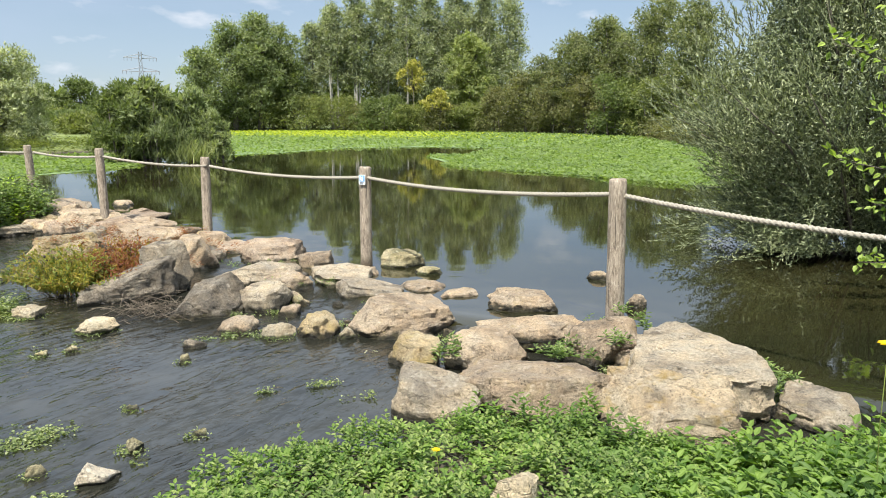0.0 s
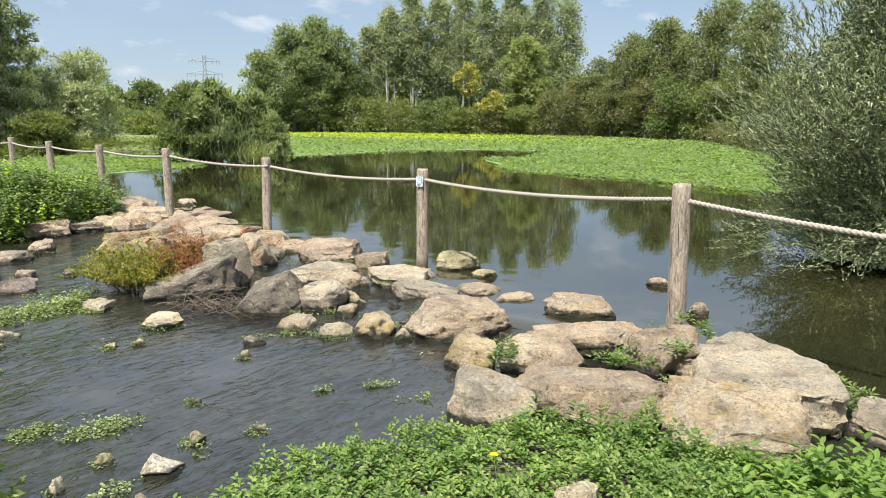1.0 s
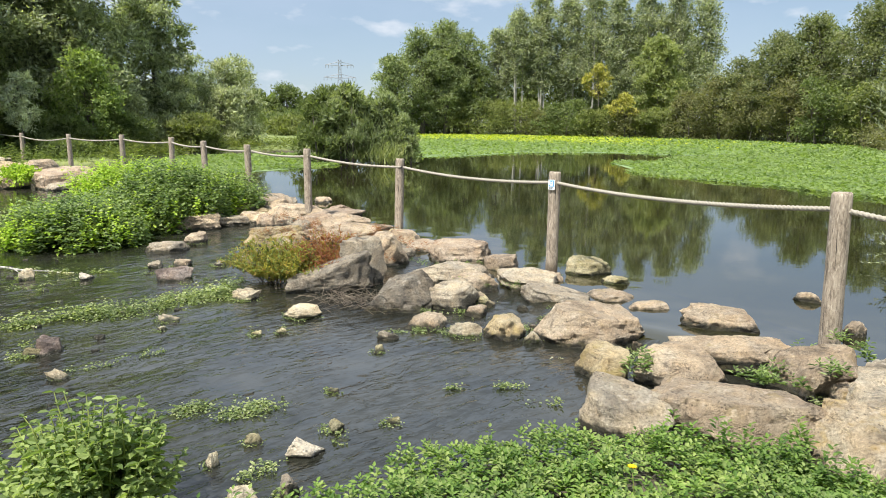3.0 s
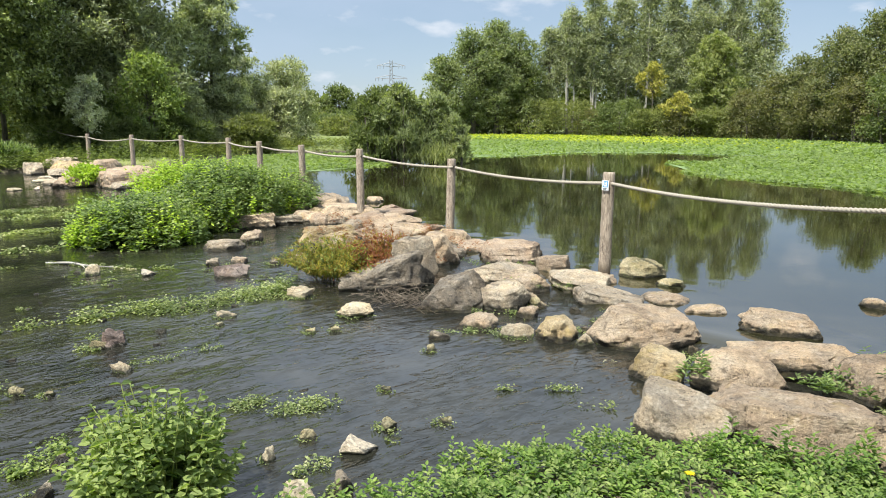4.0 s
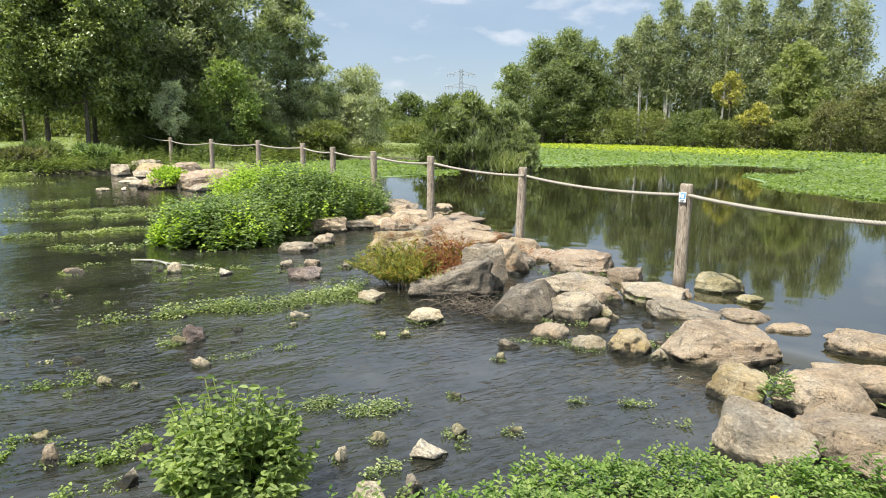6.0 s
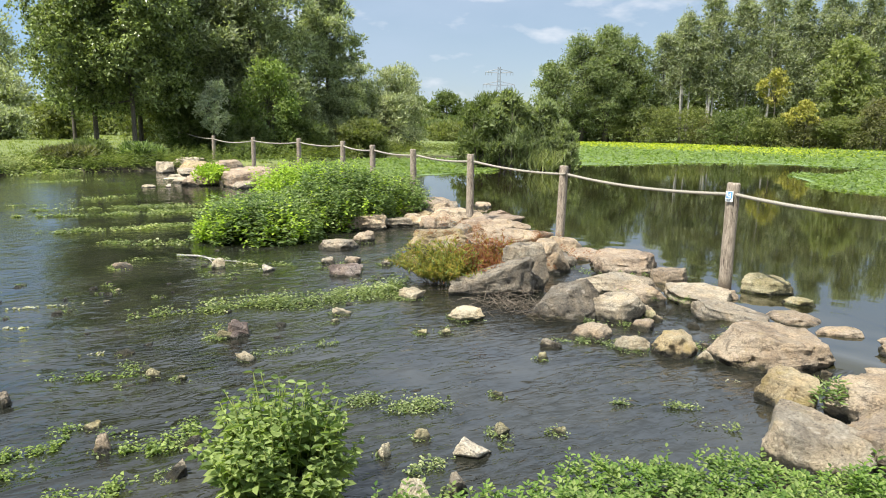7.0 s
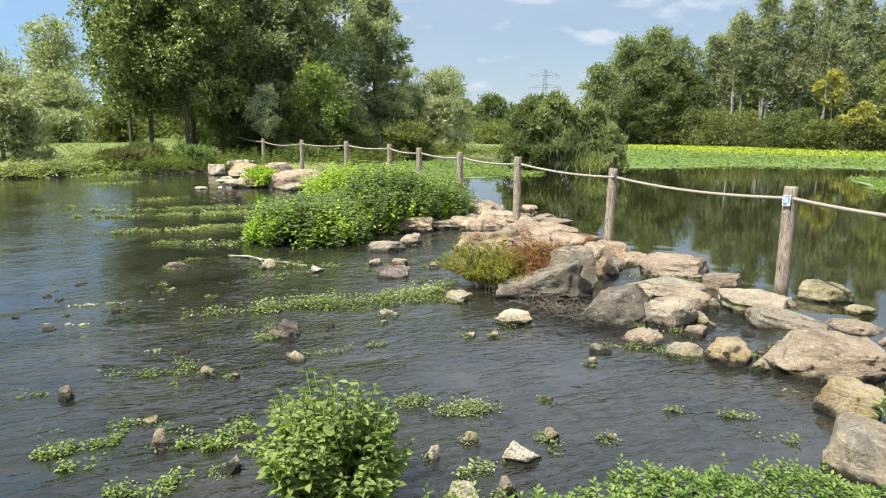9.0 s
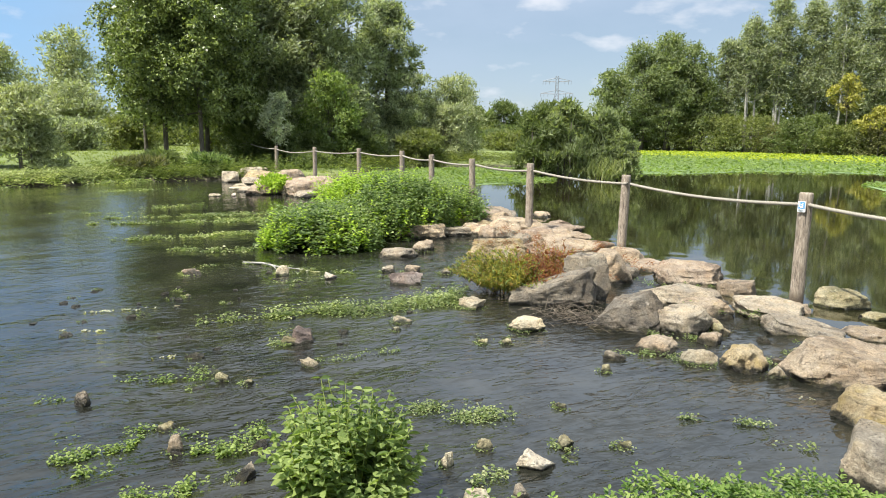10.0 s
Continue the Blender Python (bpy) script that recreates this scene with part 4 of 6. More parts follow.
def post_mesh(height, radius, seed):
    """A round post with flats, checks and a worn, chamfered top, and two rope holes."""
    r = random.Random(seed)
    low, sides = -0.55, 20
    zs = [low] + [low + (height - low) * i / 15 for i in range(1, 15)] + [height - 0.022, height - 0.006, height]
    verts, faces = [], []
    off = Vector((seed * 3.3, 1.7, 9.1))
    for i, z in enumerate(zs):
        rr = radius * (1.04 - 0.08 * (z - low) / (height - low))
        rr *= {len(zs) - 1: 0.80, len(zs) - 2: 0.93}.get(i, 1.0)
        for k in range(sides):
            a = 2 * math.pi * k / sides
            p = Vector((math.cos(a), math.sin(a), 0))
            q = rr * (1 + 0.07 * noise.noise(p * 1.5 + Vector((0, 0, z * 1.5)) + off) + 0.045 * noise.noise(p * 4 + Vector((0, 0, z * 5)) + off))
            verts.append((p.x * q, p.y * q, z + (0.006 * noise.noise(p * 3 + off) if i > len(zs) - 4 else 0)))
    for i in range(len(zs) - 1):
        for k in range(sides):
            a, b = i * sides + k, i * sides + (k + 1) % sides
            faces.append((a, b, b + sides, a + sides))
    top = len(verts)
    verts.append((0, 0, height - 0.003))
    base = (len(zs) - 1) * sides
    faces += [(base + k, base + (k + 1) % sides, top) for k in range(sides)]
    return mesh_of("post", verts, faces, WOOD)


def rope_mesh(a, b, sag, radius, pitch=0.036):
    """Three-strand twisted rope hanging from a to b."""
    a, b = Vector(a), Vector(b)
    length = (b - a).length
    near = min(a.y, b.y) < 9.0
    n = int(length / (0.0065 if near else 0.02))
    sides = 12
    flat = (b - a)
    u = Vector((-flat.y, flat.x, 0)).normalized()
    verts, faces = [], []
    for i in range(n + 1):
        t = i / n
        c = a.lerp(b, t) + Vector((0, 0, -4 * sag * t * (1 - t)))
        w = flat.normalized().cross(u)
        tw = 2 * math.pi * t * length / (pitch * 3 if near else 0.3)
        for k in range(sides):
            th = 2 * math.pi * k / sides
            q = radius * (0.56 + 0.50 * abs(math.cos(1.5 * (th - tw))) ** 0.6)
            verts.append(c + q * (math.cos(th) * u + math.sin(th) * w))
    for i in range(n):
        for k in range(sides):
            p, q = i * sides + k, i * sides + (k + 1) % sides
            faces.append((p, q, q + sides, p + sides))
    return mesh_of("rope", [tuple(v) for v in verts], faces, ROPE)


ends = []
for i, (px, py, top, rad, lx, ly) in enumerate(POSTS):
    po = piece("post", post_mesh(top, rad, i + 1), fence, at=pose(px, py, 0, lx, ly, 37 * i))
    ends.append(pose(px, py, 0, lx, ly, 0) @ Vector((0, 0, top - 0.115)))
    if i == 2:
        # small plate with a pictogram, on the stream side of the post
        bars = [((-0.036, 0.036, -0.052, 0.052), 0, 0), ((-0.030, 0.030, -0.020, 0.046), 1, 1), ((-0.024, -0.014, 0.000, 0.040), 2, 0), ((-0.012, 0.004, -0.010, 0.006), 2, 0), ((0.006, 0.014, -0.012, 0.036), 2, 0), ((-0.008, 0.002, 0.014, 0.026), 2, 0),
                ((-0.026, 0.020, -0.034, -0.028), 2, 2), ((-0.026, 0.012, -0.044, -0.039), 2, 2)]
        v, f, s = [], [], []
        for (x0, x1, z0, z1), layer, mat in bars:
            k = len(v)
            y0, y1 = -0.003 - 0.0012 * layer, 0.0 if layer == 0 else -0.0025
            v += [(x, y, z) for y in (y0, y1) for x, z in ((x0, z0), (x1, z0), (x1, z1), (x0, z1))]
            f += [(k, k + 1, k + 2, k + 3), (k + 7, k + 6, k + 5, k + 4), (k, k + 4, k + 5, k + 1), (k + 1, k + 5, k + 6, k + 2), (k + 2, k + 6, k + 7, k + 3), (k + 3, k + 7, k + 4, k)]
            s += [mat] * 6
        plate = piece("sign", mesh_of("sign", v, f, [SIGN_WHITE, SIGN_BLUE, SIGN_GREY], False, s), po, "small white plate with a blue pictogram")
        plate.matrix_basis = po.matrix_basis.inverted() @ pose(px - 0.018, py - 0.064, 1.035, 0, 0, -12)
for i in range(len(ends) - 1):
    gap = (ends[i + 1] - ends[i]).normalized()
    piece("rope", rope_mesh(ends[i] + gap * 0.03, ends[i + 1] - gap * 0.03, 0.018 * (ends[i + 1] - ends[i]).length, 0.0182), fence)

# ---- green mats on the pond ----
def mat_of(name, label, poly, n, size, tuft, leaf, z=POND_Z + 0.02, bright=None):
    root = thing(name, label, "water plants", kind="stuff")
    xs, ys = [p[0] for p in poly], [p[1] for p in poly]
    cx, cy = rng.uniform(min(xs), max(xs), n * 4), rng.uniform(min(ys), max(ys), n * 4)
    # more of the cover where it lies nearer
    keep = inside(cx + 0.5 * ripple(cx, cy, 1.5, 3.0), cy + 0.8 * ripple(cx, cy, 2.0, 5.0), poly)
    weight = np.clip(18.0 / np.hypot(cx, cy), 0.08, 1) ** 1.0
    keep &= rng.random(n * 4) < weight
    cx, cy = cx[keep][:n], cy[keep][:n]
    m = len(cx)
    grow = np.clip(np.hypot(cx, cy) / 24.0, 1, 2.2)
    up = np.stack([rng.normal(size=m) * 0.45, rng.normal(size=m) * 0.45, np.ones(m)], 1)
    ax = np.stack([rng.normal(size=m), rng.normal(size=m), 0.25 * rng.normal(size=m)], 1)
    zz = z - 0.012 + tuft * rng.random(m) * (0.6 + 0.5 * ripple(cx, cy, 0.8, 4.0))
    pos = np.stack([cx, cy, zz], 1)
    s = size * grow * (0.6 + 0.8 * rng.random(m))
    if bright is None:
        leaf_object("leaves", slivers(pos, ax, up, s, s * 0.9), LEAF[leaf], root)
    else:
        far = bright(cx, cy) > rng.random(m)
        leaf_object("leaves", slivers(pos[~far], ax[~far], up[~far], s[~far], s[~far] * 0.9), LEAF[leaf], root)
        leaf_object("yellow_flowers", slivers(pos[far] + [0, 0, 0.02], ax[far], up[far], s[far], s[far] * 0.9), LEAF["mat_bright"], root, "yellow-green flowering band")
    # the closed floor of the mat under its leaves
    bm = bmesh.new()
    ring = [bm.verts.new((x, y, POND_Z + 0.005)) for x, y in poly]
    face = bm.faces.new(ring)
    bmesh.ops.triangulate(bm, faces=[face])
    bmesh.ops.recalc_face_normals(bm, faces=bm.faces)
    me = bpy.data.meshes.new("mat_floor")
    bm.to_mesh(me)
    bm.free()
    me.materials.append(MAT_FLOOR)
    piece("mat_floor", me, root)
    return root


MAT_FLOOR = plain("mat_floor_green", (0.12, 0.18, 0.06), 0.8, 3.0, 0.35)
mat_of("pennywort_mat", "bright green floating mat of pond plants", [(-2.0, 29.7), (-0.9, 25.6), (0.3, 22.7), (2.7, 20.5), (4.7, 18.7), (6.6, 16.4), (9.5, 21.5), (11.5, 32.0), (13.4, 58.0), (8.0, 48.0), (4.0, 41.8), (0.8, 34.5)],
       52000, 0.10, 0.10, "mat")
mat_of("pennywort_mat", "wide bright green mat with yellow flowers over the far pond",
       [(-11.3, 30.0), (-9.0, 32.8), (-7.4, 37.9), (-2.8, 39.8), (1.2, 38.5), (4.0, 42.0), (8.0, 48.2), (13.5, 58.2), (15.5, 66.0), (9.3, 78.0), (-4.0, 97.0), (-18.0, 92.0), (-33.0, 87.0), (-26.0, 60.0), (-17.5, 45.0)],
       60000, 0.10, 0.12, "mat", bright=lambda a, b: np.clip((b - 48 + a * 0.6) / 16, 0, 0.8) * np.clip((4 - a) / 14, 0.08, 1))
mat_of("pennywort_mat", "green floating mat behind the fence", [(-15.7, 18.9), (-13.3, 18.2), (-12.1, 19.9), (-11.5, 23.4), (-12.0, 26.0), (-16.5, 31.0), (-20.3, 28.2), (-19.4, 23.2), (-17.6, 19.6)],
       16000, 0.10, 0.10, "mat")

# ---- trees and shrubs round the pond ----
FAR = "broad grey-green willow behind the far shrubs"
for tx, ty, top, rad, n, leaf in ((-33.4, 84.5, 10.2, 3.4, 14000, "crack"), (-30.4, 87.0, 13.6, 4.2, 20000, "crack"), (-27.6, 88.2, 15.3, 3.9, 20000, "crack"), (-25.0, 89.6, 13.8, 3.4, 15000, "crack"), (-28.6, 92.0, 12.5, 5.0, 9000, "crack"), (-23.9, 90.0, 10.0, 2.8, 8000, "oak")):
    tree("tree", FAR, tx, ty, 0.4, 1.6, top, rad, n, leaf, 0.25, 0.28, boughs=150, bough=0.25, taper=0.25, slim=0.5)
tree("tree", "slim grey-green poplar on the far bank", -21.9, 93, 0.4, 3, 14.8, 2.3, 11000, "poplar", 0.25, 0.2, bough=0.30, boughs=90, slim=0.5)
for tx, ty, low, top, rad, n, words in ((-19.0, 92.5, 6.5, 16.8, 2.5, 15000, "tall grey-green poplar with pale bare stems"), (-16.2, 93.5, 5.8, 18.8, 2.7, 17000, "tall grey-green poplar with pale bare stems"), (-12.9, 95, 4.8, 18.9, 2.6, 17000, "tall grey-green poplar with pale bare stems"),
                                        (-9.8, 96, 3.5, 20.4, 2.9, 17000, "tall dense poplar on the far bank"), (-6.4, 95, 3.5, 19.2, 2.8, 17000, "tall dense poplar on the far bank"), (-3.0, 96, 3.5, 21.0, 3.0, 17000, "tall dense poplar on the far bank"), (0.6, 95, 3.5, 20.0, 2.9, 16000, "tall dense poplar on the far bank"), (3.8, 94, 3.0, 18.2, 2.7, 13000, "tall dense poplar on the far bank")):
    tree("tree", words, tx, ty, 0.4, low, top, rad, n, "poplar", 0.25, 0.15, PALE_BARK, 130, 0.30, stems=3 if low > 4 else 2, taper=0.4, slim=0.5)
for tx, ty in ((-20.0, 103), (-12.5, 104), (-5.0, 106), (1.0, 105)):
    tree("tree", "dark green tree behind the poplars", tx, ty, 0.4, 1.5, 15, 5.5, 7000, "oak", 0.45, 0.3, bough=0.3, boughs=80)
tree("tree", "pale green willow with a yellowing side", -1.4, 88, 0.4, 2.0, 12.4, 3.4, 18000, "sallow", 0.25, 0.2, bough=0.25, boughs=110)
for tx, ty, top, rad, n, leaf in ((7.0, 79.0, 8.4, 3.2, 13000, "dusky"), (9.6, 74.5, 10.8, 3.4, 16000, "dusky"), (12.6, 71.0, 12.0, 3.6, 18000, "dusky"), (15.6, 66.5, 13.2, 3.8, 18000, "dusky"), (17.8, 60.0, 11.6, 3.8, 16000, "dusky"), (14.2, 78.0, 12.5, 4.4, 12000, "oak"), (23.0, 52, 12.5, 4.0, 11000, "poplar")):
    tree("tree", "broad grey-green willow at the pond's side", tx, ty, 0.4, 1.0, top, rad, n, leaf, 0.23, 0.25, bough=0.26, boughs=110, taper=0.25, slim=0.5)
tree("shrub", "small yellow-leaved tree among green shrubs", -7.9, 84.6, 0.4, 4.6, 8.4, 2.0, 1900, "yellow", 0.24, 0.08, boughs=40, bough=0.22, category="shrub")
tree("shrub", "yellow-leaved shrub on the far bank", -4.6, 82.0, 0.4, 2.6, 5.0, 2.1, 1600, "yellow", 0.24, 0.06, boughs=40, bough=0.2, category="shrub")
SHRUBS = [(-31.5, 88.5, 3.6, 3.2, "oak"), (-27.6, 89.5, 3.7, 3.2, "shrub"), (-22.6, 89.5, 4.6, 4.0, "shrub"), (-18.4, 90, 4.4, 3.4, "shrub"), (-14.6, 88.5, 3.4, 2.8, "brown"), (-11.6, 85.5, 4.4, 3.2, "oak"), (-8.2, 84.0, 3.2, 2.6, "shrub"),
          (-4.4, 83.0, 3.2, 2.6, "brown"), (-1.2, 82.5, 3.0, 2.4, "shrub"), (2.2, 81.0, 5.2, 2.8, "brown"), (5.2, 79.0, 6.6, 3.2, "brown"), (8.0, 75.5, 6.4, 3.0, "brown"), (10.6, 70.0, 6.0, 3.0, "brown"), (12.6, 65.5, 5.6, 3.0, "oak"), (15.0, 62.0, 5.0, 3.2, "shrub"),
          (17.5, 52.0, 5.0, 3.0, "shrub"), (17.0, 42.0, 4.0, 2.6, "shrub")]
for i, (sx, sy, top, rad, leaf) in enumerate(SHRUBS):
    tree("shrub", {"oak": "dark green rounded bank shrub", "shrub": "olive green rounded bank shrub", "brown": "brownish green bank shrub"}[leaf], sx, sy, 0.2, 0.2, top, rad * 1.1, 7000, leaf, 0.2, 0.06, boughs=54, bough=0.3, stems=3, category="shrub", taper=0.2)

# left bank: alders, willows and bushes
tree("tree", "dark green alder with a bare lower trunk", -26.3, 17.4, 0.45, 2.1, 10.6, 3.0, 38000, "alder", 0.105, 0.09, boughs=240, bough=0.15, slim=0.8)
tree("tree", "dark green alder with a bare lower trunk", -24.6, 17.9, 0.45, 2.2, 11.2, 3.0, 36000, "alder", 0.105, 0.085, boughs=230, bough=0.15, slim=0.8)
tree("tree", "dark green alder with a bare lower trunk", -27.2, 20.1, 0.45, 2.1, 12.0, 3.6, 38000, "alder", 0.105, 0.095, boughs=240, bough=0.15, slim=0.8)
tree("tree", "slender dark alder behind the others", -30.2, 19.0, 0.45, 2.0, 9.0, 2.4, 20000, "alder", 0.105, 0.08, boughs=90, bough=0.17, slim=0.8)
tree("tree", "dark dense tree behind the willows", -30.5, 27.5, 0.45, 0.8, 12.2, 4.2, 14000, "alder", 0.2, 0.14, boughs=120, bough=0.18, slim=0.7)
tree("tree", "grey-green willow with a dense crown", -25.9, 25.6, 0.45, 0.6, 11.8, 4.0, 44000, "willow", 0.20, 0.15, boughs=200, bough=0.19, slim=0.35)
tree("tree", "grey-green willow with a dense crown", -27.6, 23.4, 0.45, 0.6, 12.0, 3.6, 36000, "willow", 0.20, 0.15, boughs=190, bough=0.19, slim=0.35)
tree("tree", "tall grey-green willow with a feathery crown", -25.4, 30.8, 0.45, 0.8, 9.8, 2.9, 34000, "willow", 0.20, 0.13, boughs=120, bough=0.17, slim=0.35, taper=0.35)
tree("shrub", "round bright green bush in front of the willows", -22.7, 23.8, 0.4, 0.6, 4.6, 1.6, 9000, "nettle", 0.12, 0.05, boughs=30, bough=0.32, stems=3, category="shrub")
tree("shrub", "slim silvery willow shrub under the alders", -22.4, 20.1, 0.4, 1.3, 3.5, 0.7, 4200, "silver", 0.13, 0.05, boughs=54, bough=0.22, slim=0.3, category="shrub")
for sx, sy, top, rad, leaf, words in ((-23.6, 27.1, 3.0, 1.5, "pale_willow", "pale green willow shrub on the bank"), (-23.5, 29.8, 3.8, 1.7, "willow", "grey-green willow shrub on the bank"), (-23.6, 34.7, 5.4, 2.1, "pale_willow", "pale feathery willow shrub on the bank"),
                               (-22.3, 32.6, 3.6, 1.6, "pale_willow", "pale feathery willow shrub on the bank"), 
                               (-20.6, 27.8, 1.9, 1.4, "shrub", "low olive bush on the bank"), (-26.5, 36.5, 4.4, 2.2, "willow", "grey-green willow shrub on the bank"),
                               (-26.4, 12.0, 3.3, 1.7, "pale_willow", "pale willow bush on the meadow's edge"), (-28.6, 10.4, 3.8, 2.1, "pale_willow", "pale willow bush on the meadow's edge"), (-23.9, 15.6, 0.9, 0.9, "oak", "low dark bush under the alders"), (-22.4, 16.6, 0.8, 0.8, "mint", "low leafy bush at the water"), (-23.2, 14.4, 0.7, 0.9, "brown", "low olive bush on the bank"),
                               (-23.4, 21.4, 2.2, 1.3, "oak", "dark undergrowth below the willows"), (-22.6, 22.6, 1.7, 1.1, "oak", "dark undergrowth below the willows"), (-22.0, 25.0, 2.0, 1.4, "oak", "dark undergrowth below the willows"), (-25.2, 21.6, 3.4, 1.8, "oak", "dark undergrowth below the willows"), (-24.2, 24.6, 3.6, 1.9, "willow", "grey-green willow undergrowth on the bank"), (-26.6, 22.6, 4.5, 2.2, "oak", "dark undergrowth below the willows"),
                               (-21.0, 20.6, 0.8, 0.9, "oak", "low dark bush behind the fence"), (-24.0, 36.6, 5.4, 1.6, "pale_willow", "pale feathery willow shrub on the bank"), (-25.0, 33.0, 4.2, 1.9, "willow", "grey-green willow shrub on the bank")):
    tree("shrub", words, sx, sy, 0.3, 0.25, top, rad, 11500, leaf, 0.15, 0.03, boughs=80, bough=0.26, stems=4, category="shrub", taper=0.45, slim=0.32, droop=-0.45)
for tx, ty, top, rad, n, leaf, words in ((-12.7, 25.0, 3.0, 1.35, 12000, "oak", "dense dark green bush standing in the pond"), (-11.7, 25.1, 3.3, 1.25, 12000, "crack", "dense mid-green bush standing in the pond"), (-10.6, 26.2, 2.9, 1.15, 9000, "crack", "paler green bush standing in the pond"), (-9.7, 26.0, 2.0, 0.75, 4000, "crack", "paler green bush standing in the pond")):
    tree("shrub", words, tx, ty, 0.0, 0.1, top, rad, n, leaf, 0.15, 0.05, boughs=110, bough=0.2, stems=5, category="shrub", taper=0.55, slim=0.3, droop=-0.7)
for sx, sy, top, rad, leaf in ((-44.0, 19.6, 2.2, 2.3, "shrub"), (-46.5, 24.0, 2.4, 2.4, "willow"), (-47.0, 28.5, 2.6, 2.5, "shrub"), (-36.0, 27.0, 3.8, 2.4, "shrub"), (-33.0, 58.0, 1.9, 2.6, "shrub"), (-37.0, 63.0, 2.1, 3.0, "oak"), (-29.5, 64.0, 1.8, 2.4, "shrub"), (-44.0, 82.0, 2.8, 3.6, "oak"), (-38.0, 84.0, 2.6, 3.4, "shrub"), (-49.0, 78.0, 2.6, 3.4, "shrub"), (-69.0, 36.0, 12.0, 3.6, "pale_willow"), (-72.0, 31.0, 9.5, 4.2, "pale_willow"), (-74.0, 26.5, 11.5, 4.2, "willow"), (-73.0, 20.0, 9.8, 4.4, "pale_willow"), (-63.0, 33.0, 6.0, 3.8, "pale_willow"), (-62.0, 25.0, 5.4, 3.6, "shrub"), (-60.0, 41.0, 7.0, 4.2, "shrub"), (-58, 42, 7.5, 5.0, "oak"), (-48.0, 44.0, 6.5, 4.5, "willow"), (-40.0, 50.0, 5.0, 4.0, "shrub"), (-62.0, 14.0, 7.5, 4.0, "willow")):
    tree("tree", {"pale_willow": "pale feathery willow beyond the meadow", "oak": "dark tree beyond the meadow", "shrub": "olive bush beyond the meadow", "willow": "grey-green willow beyond the meadow"}[leaf], sx, sy, 0.5, 0.5, top, rad, 10000, leaf, 0.0042 * math.hypot(sx, sy), 0.09, boughs=130, bough=0.27, slim=0.4, droop=-0.3)

for tx, ty, top, rad, n in ((-75.0, 130.0, 9.4, 4.6, 9000), (-80.0, 127.0, 8.0, 4.2, 7000), (-70.5, 132.5, 7.2, 4.0, 7000), (-66.0, 139.0, 6.0, 4.0, 5000), (-60.0, 146.0, 5.6, 4.0, 5000), (-86.0, 122.0, 8.6, 4.4, 6000)):
    tree("tree", "dark green tree beyond the pond's far corner", tx, ty, 0.4, 0.4, top, rad, n, "oak", 0.36, 0.25, boughs=60, bough=0.3, taper=0.3)

# scrub along the far water's edge
scrub = thing("bank_scrub", "low tangled olive scrub along the far bank", "scrub", kind="stuff")
edge = np.array([(-35.0, 89.5), (-18.0, 94.0), (-4.5, 92.0), (3.5, 86.5), (10.0, 79.0), (16.0, 68.0), (15.0, 56.0), (14.0, 46.0)])
lob = []
for i in range(520):
    t = rng.random() * (len(edge) - 1.001)
    q = edge[int(t)] + (edge[int(t) + 1] - edge[int(t)]) * (t - int(t)) + rng.normal(size=2) * 0.7
    w = 0.5 + 0.6 * rng.random()
    lob.append(((q[0], q[1], 0.3 + 0.9 * rng.random()), (w, w, w * 0.8)))
leaf_object("brush", crown_leaves(lob, 26000, 0.22, 0.12, far=True), LEAF["brown"], scrub)

# distant wood closing the horizon
wood = thing("far_woods", "low distant belt of dark green woods", "woods", kind="stuff")
ang = np.concatenate([np.linspace(-1.6, 2.6, 900)])
lob = [((-math.sin(a) * 190 + rng.normal() * 8, math.cos(a) * 190 + rng.normal() * 8, 1.5 + 2.5 * rng.random()), (4 + 3 * rng.random(), 4.0, 2.5 + 3.0 * rng.random())) for a in ang[::3]]
leaf_object("crowns", crown_leaves(lob, 26000, 1.8, 1.3, far=True), LEAF["oak"], wood)

# ---- the overhanging willow by the near fence ----
willow = thing("willow_bush", "dense grey-green willow bush overhanging the pond", "tree", at=(5.0, 8.6, 0.1))


def dome(z, a):
    """Reach of the bush from its axis at height z in direction a, hollow under its outer boughs."""
    r = np.interp(z, [0.0, 0.3, 0.75, 1.0, 1.25, 1.6, 1.95, 2.25, 2.6, 3.0, 3.6, 4.4, 5.0], [2.2, 2.15, 1.95, 2.0, 2.3, 2.75, 2.85, 2.5, 2.05, 1.75, 1.55, 1.2, 0.3])
    return r * (1 + 0.05 * np.sin(3 * a + 2.1 * z + 0.6) + 0.04 * np.sin(7 * a - 3.3 * z) + 0.06 * np.sin(17 * a + 2 * z) * np.sin(6.5 * z + 4 * a))


# boughs from the foot to the skin, each with leafy shoots along its outer half
boughs, per = 430, 30
ba = rng.random(boughs) * 6.2832
bz = 0.1 + 4.7 * rng.random(boughs) ** 1.25
br = dome(bz, ba) * (0.84 + 0.16 * rng.random(boughs))
hollow = (bz < 1.25) & (ba > 3.9) & (ba < 6.1)
br = np.where(hollow, br * (0.25 + 0.35 * bz / 1.25), br) * np.where(rng.random(boughs) < 0.3, 0.8, 1.0)
tip = np.stack([np.cos(ba) * br, np.sin(ba) * br * 0.85, bz], 1)
foot = tip * [0.10, 0.10, 0] + [0, 0, -0.3]
knee = foot * 0.45 + tip * 0.55 + [0, 0, 0.35]
for i in range(60):
    v, f = tubes([([tuple(foot[i]), tuple(knee[i]), tuple(tip[i])], [0.022, 0.013, 0.003])], 5)
    piece("stem", mesh_of("stem", v, f, BARK), willow)
which = np.repeat(np.arange(boughs), per)
k = len(which)
u = 1 - 0.62 * rng.random((k, 1)) ** 1.3
